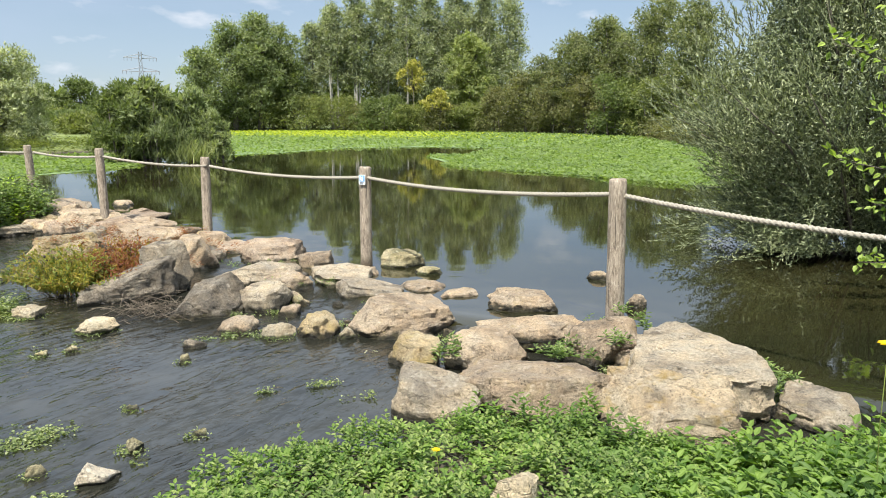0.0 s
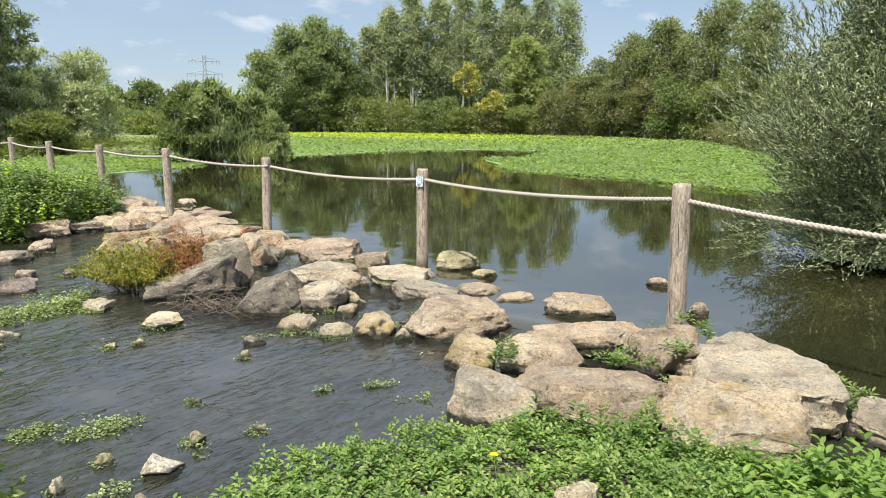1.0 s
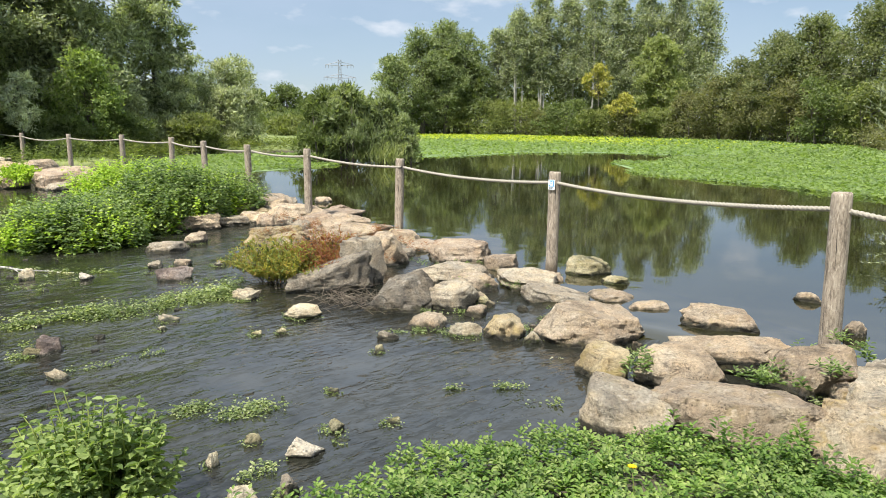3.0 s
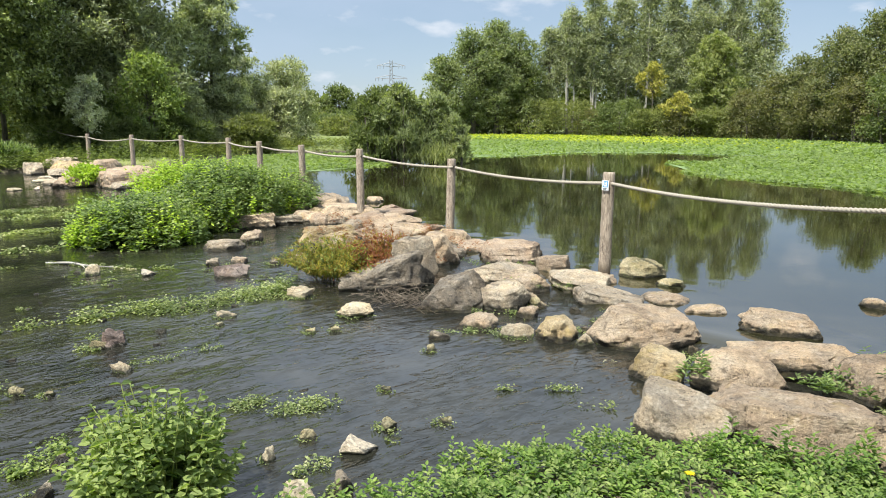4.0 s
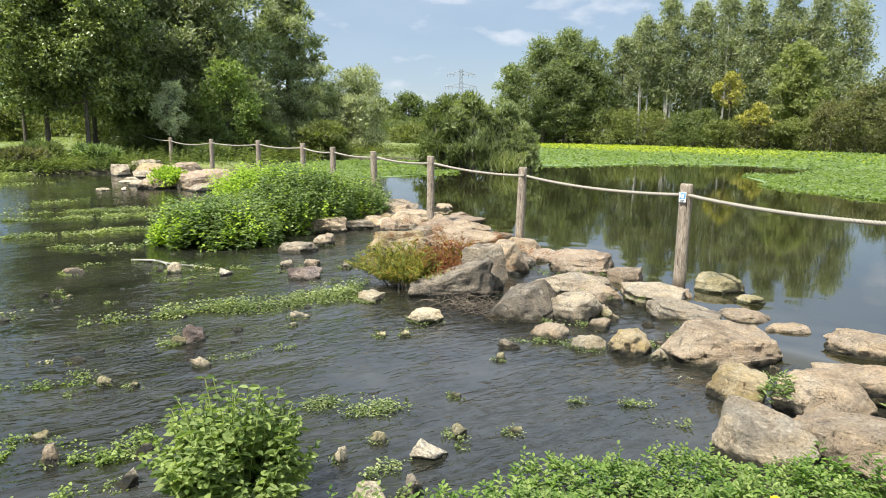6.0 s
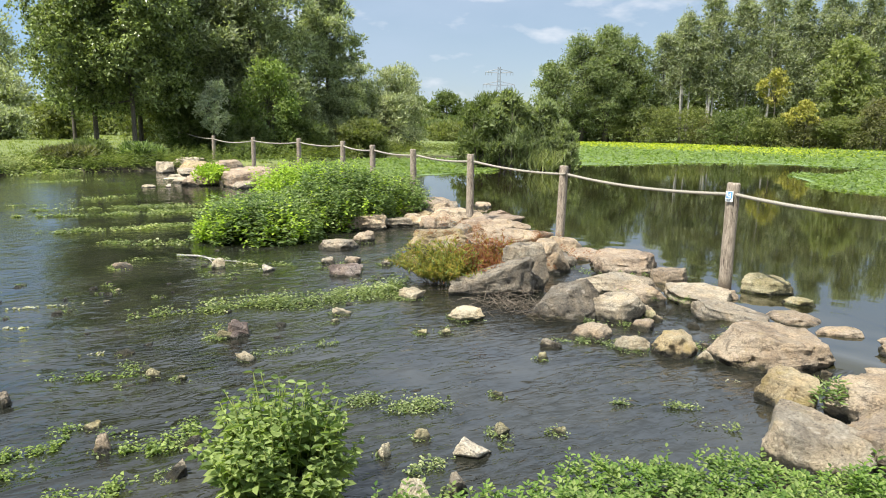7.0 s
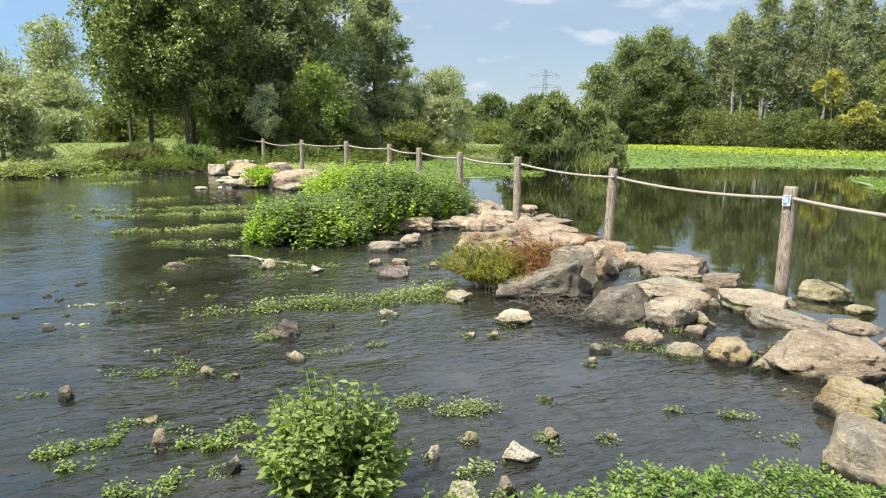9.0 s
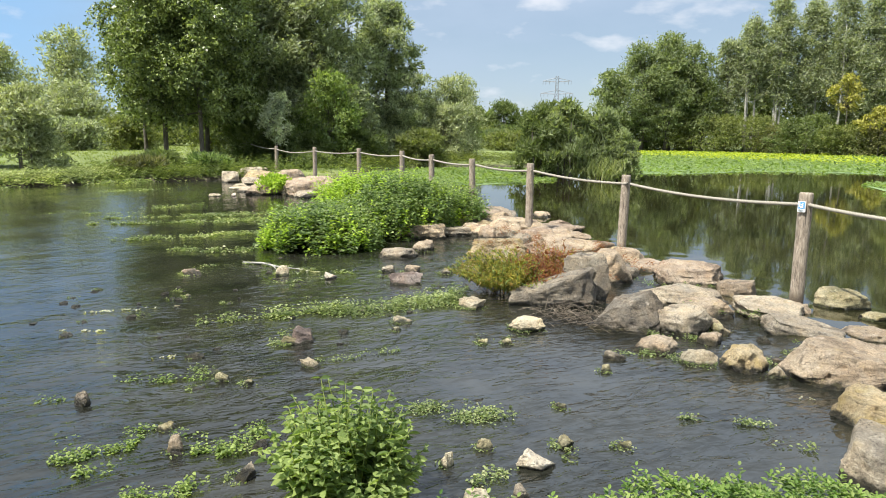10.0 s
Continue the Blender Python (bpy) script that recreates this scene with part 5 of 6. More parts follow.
base = knee[which] + (tip[which] - knee[which]) * (2 * u - 1) + rng.normal(size=(k, 3)) * 0.10
out = unit(unit(tip - knee)[which] + rng.normal(size=(k, 3)) * 0.40 + [0, 0, 0.40])
long = 0.22 + 0.22 * rng.random((k, 1))
parts = []
for j in range(21):
    t = (j + rng.random((k, 1))) / 21
    pos = base + out * (long * t) - np.array([0, 0, 0.05]) * t * t
    ax = unit(out * 0.9 + rng.normal(size=(k, 3)) * 0.27)
    parts.append(slivers(pos, ax, out * 0.3 + rng.normal(size=(k, 3)) * 0.6 + [0, 0, 0.9], 0.054 * (0.6 + 0.7 * rng.random(k)), 0.0135))
leaf_object("crown", joined(parts), LEAF["osier"], willow)
k = 120000
a, z = rng.random(k) * 6.2832, 0.10 + 4.5 * rng.random(k) ** 1.5
r = dome(z, a) * (0.25 + 0.45 * rng.random(k) ** 0.6) * np.where((z < 1.2) & (a > 3.9) & (a < 6.1), 0.45, 1.0)
leaf_object("inner_crown", slivers(np.stack([np.cos(a) * r, np.sin(a) * r * 0.85, z], 1), rng.normal(size=(k, 3)), rng.normal(size=(k, 3)) + [0, 0, 0.5], 0.065, 0.022), LEAF["osier"], willow, "shaded inner foliage")

# a nearer alder's twigs with round light leaves
alder = thing("alder_branch", "alder branches with round light green leaves", "tree", at=(6.4, 6.3, 0.2))
paths, parts = [], []
for ex, ey, ez in ((-3.38, -0.46, 2.08), (-3.28, -0.53, 1.16), (-3.0, -0.46, 0.32), (-2.75, -0.11, 2.42), (-2.85, -0.28, 1.51), (-2.85, -0.28, 0.78)):
    e = Vector((ex, ey, ez))
    m = Vector((ex * 0.5, ey * 0.4, ez * 0.72))
    paths.append(([Vector((0, 0, -0.3)), Vector((0.05, 0, ez * 0.4)), m, e], [0.016, 0.012, 0.008, 0.003]))
    for j in range(5):
        t = 0.82 + 0.045 * j
        p = np.array(m.lerp(e, max(0.0, (t - 0.5) * 2)))
        k = 11
        d = unit(rng.normal(size=(k, 3)) + np.array([-0.3, -0.3, 0.3]))
        parts.append(leaves(p + d * 0.13 * rng.random((k, 1)), d, rng.normal(size=(k, 3)) * 0.5 + [-0.2, -0.3, 0.9], 0.068, 0.046, True))
for way in paths:
    v, f = tubes([way], 6)
    piece("stem", mesh_of("stem", v, f, BARK), alder)
leaf_object("leaves", joined(parts), LEAF["light_alder"], alder)

# ---- leafy clumps ----
def mound(name, label, category, centre, radii, n, size, leaf, lobes=24, fine=False, slim=0.6, kind="", parent=None, part="leaves", height=None):
    """Low leafy clump of many domes."""
    root = parent or thing(name, label, category, kind=kind, at=centre)
    lob = []
    for i in range(lobes):
        a, q = i * 2.399, math.sqrt((i + 0.5) / lobes)
        s = 0.30 + 0.14 * rng.random()
        lob.append(((math.cos(a) * q * radii[0] * 0.8, math.sin(a) * q * radii[1] * 0.8, radii[2] * (1 - q * q * 0.75) * rng.uniform(0.55, 0.85)), (radii[0] * s, radii[1] * s, radii[2] * 0.42)))
    vf = crown_leaves(lob, n, size, size * slim, 0.0, 0.6, fine)
    ob = leaf_object(part, vf, LEAF[leaf], root)
    return root, ob


def whorls(feet, heights, length, width, layers, spacing):
    """Upright stems topped by tiers of level leaves, four to a tier."""
    n = len(feet)
    lean = rng.normal(size=(n, 3)) * [0.16, 0.16, 0] + [0, 0, 1]
    parts = []
    for j in range(layers):
        low = np.maximum(heights - (j + 0.7 * rng.random(n) - 0.35) * spacing, 0.03)
        turn = rng.random(n) * 6.2832
        grown = 0.62 + 0.38 * min(1.0, j / 2)
        for q in range(4):
            a = turn + q * math.pi / 2 + rng.normal(size=n) * 0.25
            d = np.stack([np.cos(a), np.sin(a), 0.30 - 0.14 * j + rng.normal(size=n) * 0.3], 1)
            up = np.stack([rng.normal(size=n) * 0.3, rng.normal(size=n) * 0.3 - 0.15, np.ones(n)], 1)
            parts.append(leaves(feet + lean * low[:, None] + rng.normal(size=(n, 3)) * 0.02, d, up, length * grown * (0.65 + 0.7 * rng.random(n)), width * grown * (0.8 + 0.4 * rng.random(n))))
    return joined(parts)


clump = thing("water_mint_clump", "dense leafy green clump of mint growing on the weir", "plant", at=(-7.9, 8.4, 0.0))
# a lower front tuft and a higher one behind it: (x, y, half-widths, height)
feet, tall, fresh = [], [], []
for cx, cy, ax, ay, hh in ((0.38, -0.85, 0.95, 0.95, 0.60), (-0.12, -0.3, 0.8, 0.7, 0.55), (0.15, 1.25, 1.15, 1.25, 0.95), (0.62, 2.15, 0.75, 0.8, 0.78), (-0.7, 1.0, 0.6, 0.7, 0.92), (0.45, 0.45, 0.75, 0.7, 0.70)):
    k = int(740 * ax * ay)
    a, q = rng.random(k) * 6.2832, np.sqrt(rng.random(k))
    px, py = cx + np.cos(a) * q * ax, cy + np.sin(a) * q * ay
    hz = hh * (1 - 0.62 * q ** 3) * (0.80 + 0.3 * rng.random(k)) * (1 + 0.16 * ripple(px, py, 0.13, 3.0))
    feet.append(np.stack([px, py, np.zeros(k)], 1))
    tall.append(hz)
    # share of lime leaves: high towards -x, and along the low front rim
    fresh.append(np.clip((0.15 - px) * 1.5, 0, 0.95) * (hz > 0.55) * (py > 0.3) + 0.4 * ((q > 0.72) & (a > 4.2) & (hz < 0.45)) + 0.06)
feet, tall, fresh = np.concatenate(feet), np.concatenate(tall), np.concatenate(fresh)
limey = rng.random(len(feet)) < fresh
leaf_object("leaves", whorls(feet[~limey], tall[~limey], 0.070, 0.046, 5, 0.07), LEAF["mint"], clump)
leaf_object("lime_leaves", whorls(feet[limey], tall[limey] * 1.04, 0.075, 0.044, 4, 0.07), LEAF["lime"], clump, "bright lime leaves")
mound("leafy_patch", "yellow-green plants among the far rocks", "plant", (-14.9, 13.3, 0.15), (0.6, 0.5, 0.35), 1400, 0.09, "lime", 12)

def spray(name, label, category, at, stems, height, spread, kinds, size, slim, per=14, stem_mat=None, base=0.3):
    """Many thin stems fanning out of one foot, leaved along their length; kinds picks the leaf by where it grows."""
    root = thing(name, label, category, at=at)
    a = rng.random(stems) * 6.283
    q = np.sqrt(rng.random(stems))
    tip = np.stack([np.cos(a) * q * spread[0], np.sin(a) * q * spread[1], height * (1 - 0.55 * q * q) * rng.uniform(0.7, 1.1, stems)], 1)
    foot = tip * [base, base, 0]
    t = rng.uniform(0.18, 1.0, (stems, per))
    bend = (t ** 1.5)[..., None] * (tip - foot)[:, None] * [1, 1, 0] + t[..., None] * (tip - foot)[:, None] * [0, 0, 1]
    pos = (foot[:, None] + bend).reshape(-1, 3)
    out = np.repeat(unit(tip - foot), per, 0)
    ax = unit(out * 0.6 + rng.normal(size=pos.shape) * 0.75)
    nr = rng.normal(size=pos.shape) * 0.6 + [0, 0, 0.8]
    s = size * (0.6 + 0.7 * rng.random(len(pos)))
    left = np.ones(len(pos), dtype=bool)
    for part_name, leaf, choose, words in kinds:
        pick = left & choose(pos)
        left &= ~pick
        if pick.any():
            leaf_object(part_name, leaves(pos[pick], ax[pick], nr[pick], s[pick], s[pick] * slim, True), LEAF[leaf], root, words)
    for f0, tp in list(zip(foot, tip))[: min(stems, 60)]:
        mid = f0 + (tp - f0) * [0.35, 0.35, 0.5]
        v, f = tubes([([tuple(f0 - [0, 0, 0.05]), tuple(mid), tuple(tp)], [0.004, 0.003, 0.0015])], 4)
        piece("stem", mesh_of("stem", v, f, stem_mat or TWIG), root)
    return root


# rust-and-gold plant beside the dark boulder
spray("persicaria_plant", "bushy plant turning from gold to rusty red", "plant", (-3.62, 6.40, 0.02), 330, 0.46, (0.78, 0.46),
      [("rust_leaves", "rust", lambda p: p[:, 0] * 0.75 + p[:, 1] * 0.65 + 0.35 * (p[:, 2] - 0.3) + 0.10 * rng.normal(size=len(p)) > 0.22, "rusty red leaves"),
       ("gold_leaves", "gold", lambda p: rng.random(len(p)) < 0.8, "gold leaves"), ("green_leaves", "nettle", lambda p: p[:, 2] > -1, "green leaves")], 0.045, 0.32, 26)

spray("persicaria_plant", "bushy rusty red plant behind the dark boulder", "plant", (-3.28, 6.86, 0.05), 120, 0.50, (0.44, 0.28),
      [("rust_leaves", "rust", lambda p: rng.random(len(p)) < 0.75, "rusty red leaves"), ("gold_leaves", "gold", lambda p: p[:, 2] > -1, "gold leaves")], 0.045, 0.32, 24)

# reeds in front of the bush in the pond
reeds = thing("reed_bed", "upright green reeds round the pond bush", "reeds", kind="stuff", at=(-11.7, 24.9, 0.0))
k = 620
a, q = rng.random(k) * 6.283, np.sqrt(rng.random(k))
foot = np.stack([np.cos(a) * q * 1.75, np.sin(a) * q * 0.9, np.zeros(k)], 1)
leaf_object("blades", leaves(foot + [0, 0, 0.1] + rng.random((k, 1)) ** 0.7 * [0, 0, 2.5] * (1.1 - 0.7 * q[:, None]), np.stack([rng.normal(size=k) * 0.4, rng.normal(size=k) * 0.4, np.ones(k)], 1), rng.normal(size=(k, 3)), 0.40 + 0.35 * rng.random(k), 0.022), LEAF["oak"], reeds)
k = 260
leaf_object("dry_blades", slivers(np.stack([1.6 + rng.normal(size=k) * 0.5, 0.1 + rng.normal(size=k) * 0.3, 0.05 + 0.4 * rng.random(k)], 1), np.stack([rng.normal(size=k) * 0.45, rng.normal(size=k) * 0.45, np.ones(k)], 1), rng.normal(size=(k, 3)), 0.35 + 0.4 * rng.random(k), 0.04), LEAF["sallow"], reeds, "paler blades at the water")

# driftwood: a tangle of dead twigs against the boulder
drift = thing("twig_pile", "tangle of dead brown twigs washed against the boulder", "driftwood", at=(-2.45, 5.75, 0.0))
paths = []
for i in range(75):
    a = rng.normal(0.3, 0.7)
    L = rng.uniform(0.12, 0.38)
    c = Vector((rng.normal() * 0.2, rng.normal() * 0.12, 0.03 + abs(rng.normal()) * 0.07))
    d = Vector((math.cos(a), math.sin(a) * 0.7, rng.normal() * 0.25)) * L
    k = Vector((rng.normal(), rng.normal(), rng.normal())) * 0.05
    paths.append(([c - d * 0.5, c - d * 0.15 + k, c + d * 0.2 - k * 0.5, c + d * 0.5], [0.0035, 0.003, 0.0025, 0.001]))
for way in paths:
    v, f = tubes([way], 4)
    piece("twig", mesh_of("twig", v, f, TWIG), drift)

stick = thing("floating_branch", "bleached bare branch lying in the shallow stream", "driftwood", at=(-6.8, 5.85, 0.012))
for way in (([(-0.42, -0.03, 0), (-0.1, 0.02, 0.02), (0.2, 0.0, 0.012), (0.55, 0.1, 0.0)], [0.012, 0.014, 0.012, 0.006]), ([(0.1, 0.0, 0.015), (0.25, -0.1, 0.03), (0.36, -0.16, 0.02)], [0.008, 0.006, 0.003])):
    v, f = tubes([way], 6)
    piece("branch", mesh_of("branch", v, f, PALE_BARK), stick)
# bush at the stream's near edge
nettle = thing("nettle_bush", "leafy light green bush on stones in the stream", "plant", at=(-2.03, 2.145, 0.0))
parts, paths = [], []
for i in range(135):
    a, q = i * 2.399, math.sqrt((i + 0.5) / 135)
    bx, by = math.cos(a) * q * 0.17, math.sin(a) * q * 0.17
    H = (0.57 - 0.30 * q ** 1.8) * rng.uniform(0.55, 1.15)
    tip = Vector((bx * 2.12 + rng.normal() * 0.03, by * 2.12 + rng.normal() * 0.03, H))
    pts = [Vector((bx, by, -0.05)), Vector((bx * 1.6, by * 1.6, H * 0.55)), tip]
    paths.append((pts, [0.005, 0.004, 0.002]))
    m = 11
    for j in range(m):
        t = 0.15 + 0.85 * j / (m - 1)
        p = np.array(pts[0].lerp(pts[1], min(1, t * 2)) if t < 0.5 else pts[1].lerp(pts[2], t * 2 - 1))
        tw = j * 1.57 + i
        d = np.array([[math.cos(tw + s * math.pi), math.sin(tw + s * math.pi), 0.15 - 0.35 * (1 - t)] for s in (0, 1)])
        L = (0.074 - 0.034 * t ** 3) * rng.uniform(0.7, 1.2)
        parts.append(leaves(np.repeat(p[None], 2, 0), d, np.array([[0, 0, 1.0]] * 2) + rng.normal(size=(2, 3)) * 0.5, L, L * 0.62, True))
for way in paths:
    v, f = tubes([way], 5)
    piece("stem", mesh_of("stem", v, f, LEAF["grass"]), nettle)
leaf_object("leaves", joined(parts), LEAF["nettle"], nettle)

# ---- ground cover on the near bank ----
def sprigs(name, label, pts, heights, leaf, size, per=12, slim=0.45, category="plants"):
    """Rosettes of leaves on short stems."""
    n = len(pts)
    root = thing(name, label, category, kind="stuff")
    parts = []
    for j in range(per):
        t = (j + 0.5) / per
        a = rng.random(n) * 0.8 + j * 2.399
        out = 0.018 * (1 - t)
        up = 0.1 + 0.9 * t
        d = np.stack([np.cos(a), np.sin(a), np.full(n, up * 0.9 - 0.1)], 1) + rng.normal(size=(n, 3)) * 0.12
        pos = pts + np.stack([np.cos(a) * out, np.sin(a) * out, heights * (0.35 + 0.65 * t)], 1)
        s = size * (0.75 + 0.5 * rng.random(n)) * (1 - 0.35 * t)
        parts.append(leaves(pos, d, np.stack([-np.cos(a) * 0.5, -np.sin(a) * 0.5, np.ones(n)], 1), s, s * slim, True))
    leaf_object("leaves", joined(parts), LEAF[leaf], root)
    return root


def bank_points(n, x0, x1, y0, y1, margin=0.12):
    px, py = rng.uniform(x0, x1, n), rng.uniform(y0, y1, n)
    d, _ = edge_distance(px, py, SHORE, True)
    wet = inside(px, py, SHORE)
    keep = (~wet | (d < margin)) & (np.hypot(px - 0.3, py) > 1.0)
    px, py = px[keep], py[keep]
    return np.stack([px, py, np.maximum(ground_height(px, py), 0.02)], 1)


p = bank_points(9200, -2.2, 4.2, 1.1, 4.2)
# thins out towards the trodden bank
p = p[rng.random(len(p)) < np.clip((p[:, 1] - 1.15 - 0.35 * ripple(p[:, 0], p[:, 1], 0.5, 6.0)) / 0.75, 0, 1) * np.clip((4.1 - p[:, 0]) / 1.0, 0, 1)]
swell = np.clip(0.5 + 0.5 * ripple(p[:, 0], p[:, 1], 0.11, 2.0), 0, 1)
half = rng.random(len(p)) < 0.6
hgt = 0.035 + 0.18 * swell ** 1.6 * (0.6 + 0.5 * rng.random(len(p)))
sprigs("ground_cover", "low bright green creeping plants covering the bank", p[half], hgt[half], "cover", 0.038, 12, 0.62)
sprigs("ground_cover", "low fresh green creeping plants on the bank", p[~half], hgt[~half] * 1.15, "nettle", 0.036, 12, 0.65)
p = bank_points(1100, 0.8, 3.4, 1.9, 3.7)
tall = np.clip((p[:, 0] - 0.9) / 0.7, 0.2, 1.0)
sprigs("broad_leaf_plants", "taller light green leafy plants on the bank", p, tall * (0.16 + 0.20 * rng.random(len(p))), "cover", 0.075, 10, 0.55)
# upright shoots against the boulders' feet
p = np.repeat(np.array([[0.88, 3.52, 0.05], [0.86, 3.58, 0.06], [0.62, 3.50, 0.05], [0.42, 3.48, 0.05], [0.25, 3.52, 0.05], [1.02, 3.36, 0.06], [0.70, 3.44, 0.06]]), 5, 0) + rng.normal(size=(35, 3)) * [0.05, 0.04, 0.0]
sprigs("bank_shoots", "upright leafy green shoots against the boulders", p, 0.08 + 0.13 * rng.random(len(p)), "cover", 0.05, 14, 0.45)
p = bank_points(700, 0.7, 2.3, 2.7, 3.5, 0.34)
sprigs("ground_cover", "low bright green creeping plants at the boulders' feet", p, 0.05 + 0.07 * rng.random(len(p)), "cover", 0.036, 10, 0.5)
# rough herbs and grass on the far bank and meadow
def herb_points(n, line, spread, back):
    t = rng.random(n) * (len(line) - 1.001)
    i = t.astype(int)
    L = np.array(line)
    u = (t - i)[:, None]
    q = L[i] * (1 - u) + L[i + 1] * u
    px, py = q[:, 0] - back * rng.random(n) ** 1.4 + rng.normal(size=n) * spread, q[:, 1] + rng.normal(size=n) * spread
    keep = ~inside(px, py, SHORE)
    px, py = px[keep], py[keep]
    return np.stack([px, py, ground_height(px, py) - 0.02], 1)


FAR_BANK = [(-23.3, 7.5), (-21.9, 11.0), (-22.2, 13.3), (-21.3, 15.0), (-20.6, 17.4)]
p = herb_points(800, FAR_BANK[2:], 0.45, 2.6)
sprigs("bank_herbs", "rough dark green herbs along the far bank", p, 0.06 + 0.4 * rng.random(len(p)) ** 2, "oak", 0.15, 9, 0.4)
# undergrowth whose dark leaf colour also stands in for shade on this ground
p = herb_points(650, [(-20.9, 17.6), (-20.1, 19.5), (-19.7, 22.5), (-20.6, 27.0)], 0.6, 2.8)
sprigs("bank_herbs", "dark shaded herbs under the willows", p, 0.1 + 0.5 * rng.random(len(p)) ** 2, "oak", 0.16, 9, 0.4)
p = herb_points(500, FAR_BANK[:3], 0.4, 1.2)
sprigs("bank_herbs", "pale green herbs along the far bank", p, 0.06 + 0.2 * rng.random(len(p)), "pale_willow", 0.17, 9, 0.35)
p = herb_points(420, FAR_BANK[:3], 0.3, 0.7)
sprigs("bank_herbs", "bright green herbs at the far waterline", p, 0.05 + 0.16 * rng.random(len(p)), "cress", 0.13, 8, 0.5)
POND_BANK = [(-20.5, 18.0), (-19.8, 22.5), (-20.8, 29.0), (-17.3, 37.0), (-19.3, 46.0)]
p = herb_points(700, POND_BANK[1:], 0.5, 2.5)
sprigs("bank_herbs", "olive grass and herbs on the pond bank", p, 0.2 + 0.4 * rng.random(len(p)), "shrub", 0.24, 8, 0.2)


def blades(name, label, pts, height, leaf, per=5):
    """Grass tufts: thin bent blades."""
    root = thing(name, label, "grass", kind="stuff")
    n = len(pts) * per
    q = np.repeat(pts, per, 0) + rng.normal(size=(n, 3)) * [0.08, 0.08, 0]
    lean = rng.normal(size=(n, 3)) * [0.35, 0.35, 0] + [0, 0, 1]
    leaf_object("blades", slivers(q, lean, rng.normal(size=(n, 3)), height * (0.5 + 0.8 * rng.random(n)), 0.03), LEAF[leaf], root)
    return root


gxp, gyp = rng.uniform(-60, -13, 7000), rng.uniform(6, 48, 7000)
keep = ~inside(gxp, gyp, SHORE)
p = np.stack([gxp[keep], gyp[keep], ground_height(gxp[keep], gyp[keep])], 1)
blades("meadow_grass", "sunlit yellow-green meadow grass", p, 0.13, "grass", 6)

# ---- floating weed in the stream ----
def weed(name, label, runs, leaf="cress", size=0.022, rise=0.03):
    """Strips of small floating leaves; each run is (x0, y0, x1, y1, width, count)."""
    root = thing(name, label, "water plants", kind="stuff")
    parts = []
    for x0, y0, x1, y1, w, n in runs:
        t = rng.random(n)
        d = np.array([x1 - x0, y1 - y0])
        q = np.array([-d[1], d[0]]) / max(1e-6, np.hypot(*d))
        m = n
        o = rng.normal(size=m) * w * 0.42 * (0.45 + 0.55 * np.sin(np.pi * np.clip(t, 0.05, 0.95)))
        px, py = x0 + d[0] * t + q[0] * o, y0 + d[1] * t + q[1] * o
        # ragged patches with gaps of open water
        patch = np.clip(0.4 + 1.0 * ripple(px, py, 0.06 + 0.4 * w, x0), 0, 1)
        keep = rng.random(n) < 0.05 + 0.85 * patch
        px, py = px[keep], py[keep]
        m = len(px)
        pz = 0.006 + rise * rng.random(m) ** 3
        a = rng.random(m) * 6.283
        ax = np.stack([np.cos(a), np.sin(a), 0.25 * rng.normal(size=m)], 1)
        s = size * (0.6 + 0.8 * rng.random(m))
        parts.append(leaves(np.stack([px, py, pz], 1), ax, np.stack([rng.normal(size=m) * 0.3, rng.normal(size=m) * 0.3, np.ones(m)], 1), s, s * 0.75, True))
    leaf_object("leaves", joined(parts), LEAF[leaf], root)
    return root


weed("cress_bed", "long bed of green watercress trailing downstream", [(-3.85, 5.75, -4.2, 5.1, 0.30, 2850), (-4.15, 5.2, -4.6, 4.55, 0.30, 3040), (-4.5, 4.75, -4.95, 4.05, 0.16, 1710), (-4.9, 4.1, -5.15, 3.6, 0.07, 475), (-3.9, 6.0, -4.3, 5.4, 0.2, 950),
     (-4.0, 6.3, -4.25, 5.75, 0.16, 665)], size=0.026, rise=0.09)
weed("floating_weed", "thin trailing strips of floating green weed", [(-13.1, 7.2, -12.2, 8.4, 0.10, 950), (-12.2, 8.4, -11.3, 10.1, 0.30, 3230), (-12.4, 6.6, -11.4, 7.8, 0.12, 950), (-11.4, 7.8, -10.6, 9.1, 0.32, 3230), (-10.3, 5.8, -9.8, 6.7, 0.16, 1330),
     (-9.8, 6.7, -9.2, 8.1, 0.26, 2470), (-8.9, 5.85, -8.3, 6.1, 0.1, 665), (-8.3, 6.1, -7.9, 6.55, 0.16, 950), (-18.9, 10.4, -18.6, 12.5, 0.4, 1330), (-14.1, 8.7, -14.0, 10.2, 0.25, 1140), (-14.6, 7.0, -13.3, 8.3, 0.08, 380)], size=0.038, rise=0.05)
weed("floating_weed", "broken line of weed and debris in the current", [(-7.2, 5.78, -6.6, 5.9, 0.06, 304), (-6.6, 5.9, -5.6, 6.17, 0.08, 798), (-6.0, 5.1, -5.64, 5.8, 0.07, 418), (-6.4, 5.6, -6.1, 5.75, 0.15, 380), (-7.5, 5.2, -7.3, 5.5, 0.05, 114)], size=0.022, rise=0.04)
weed("floating_straw", "thin lines of bleached straw and foam on the current", [(-6.33, 3.2, -5.94, 3.75, 0.02, 130), (-5.9, 2.82, -5.52, 3.08, 0.015, 70), (-4.64, 2.77, -4.5, 3.0, 0.012, 30), (-6.94, 5.9, -5.96, 5.97, 0.03, 120)], "straw", 0.03, 0.008)
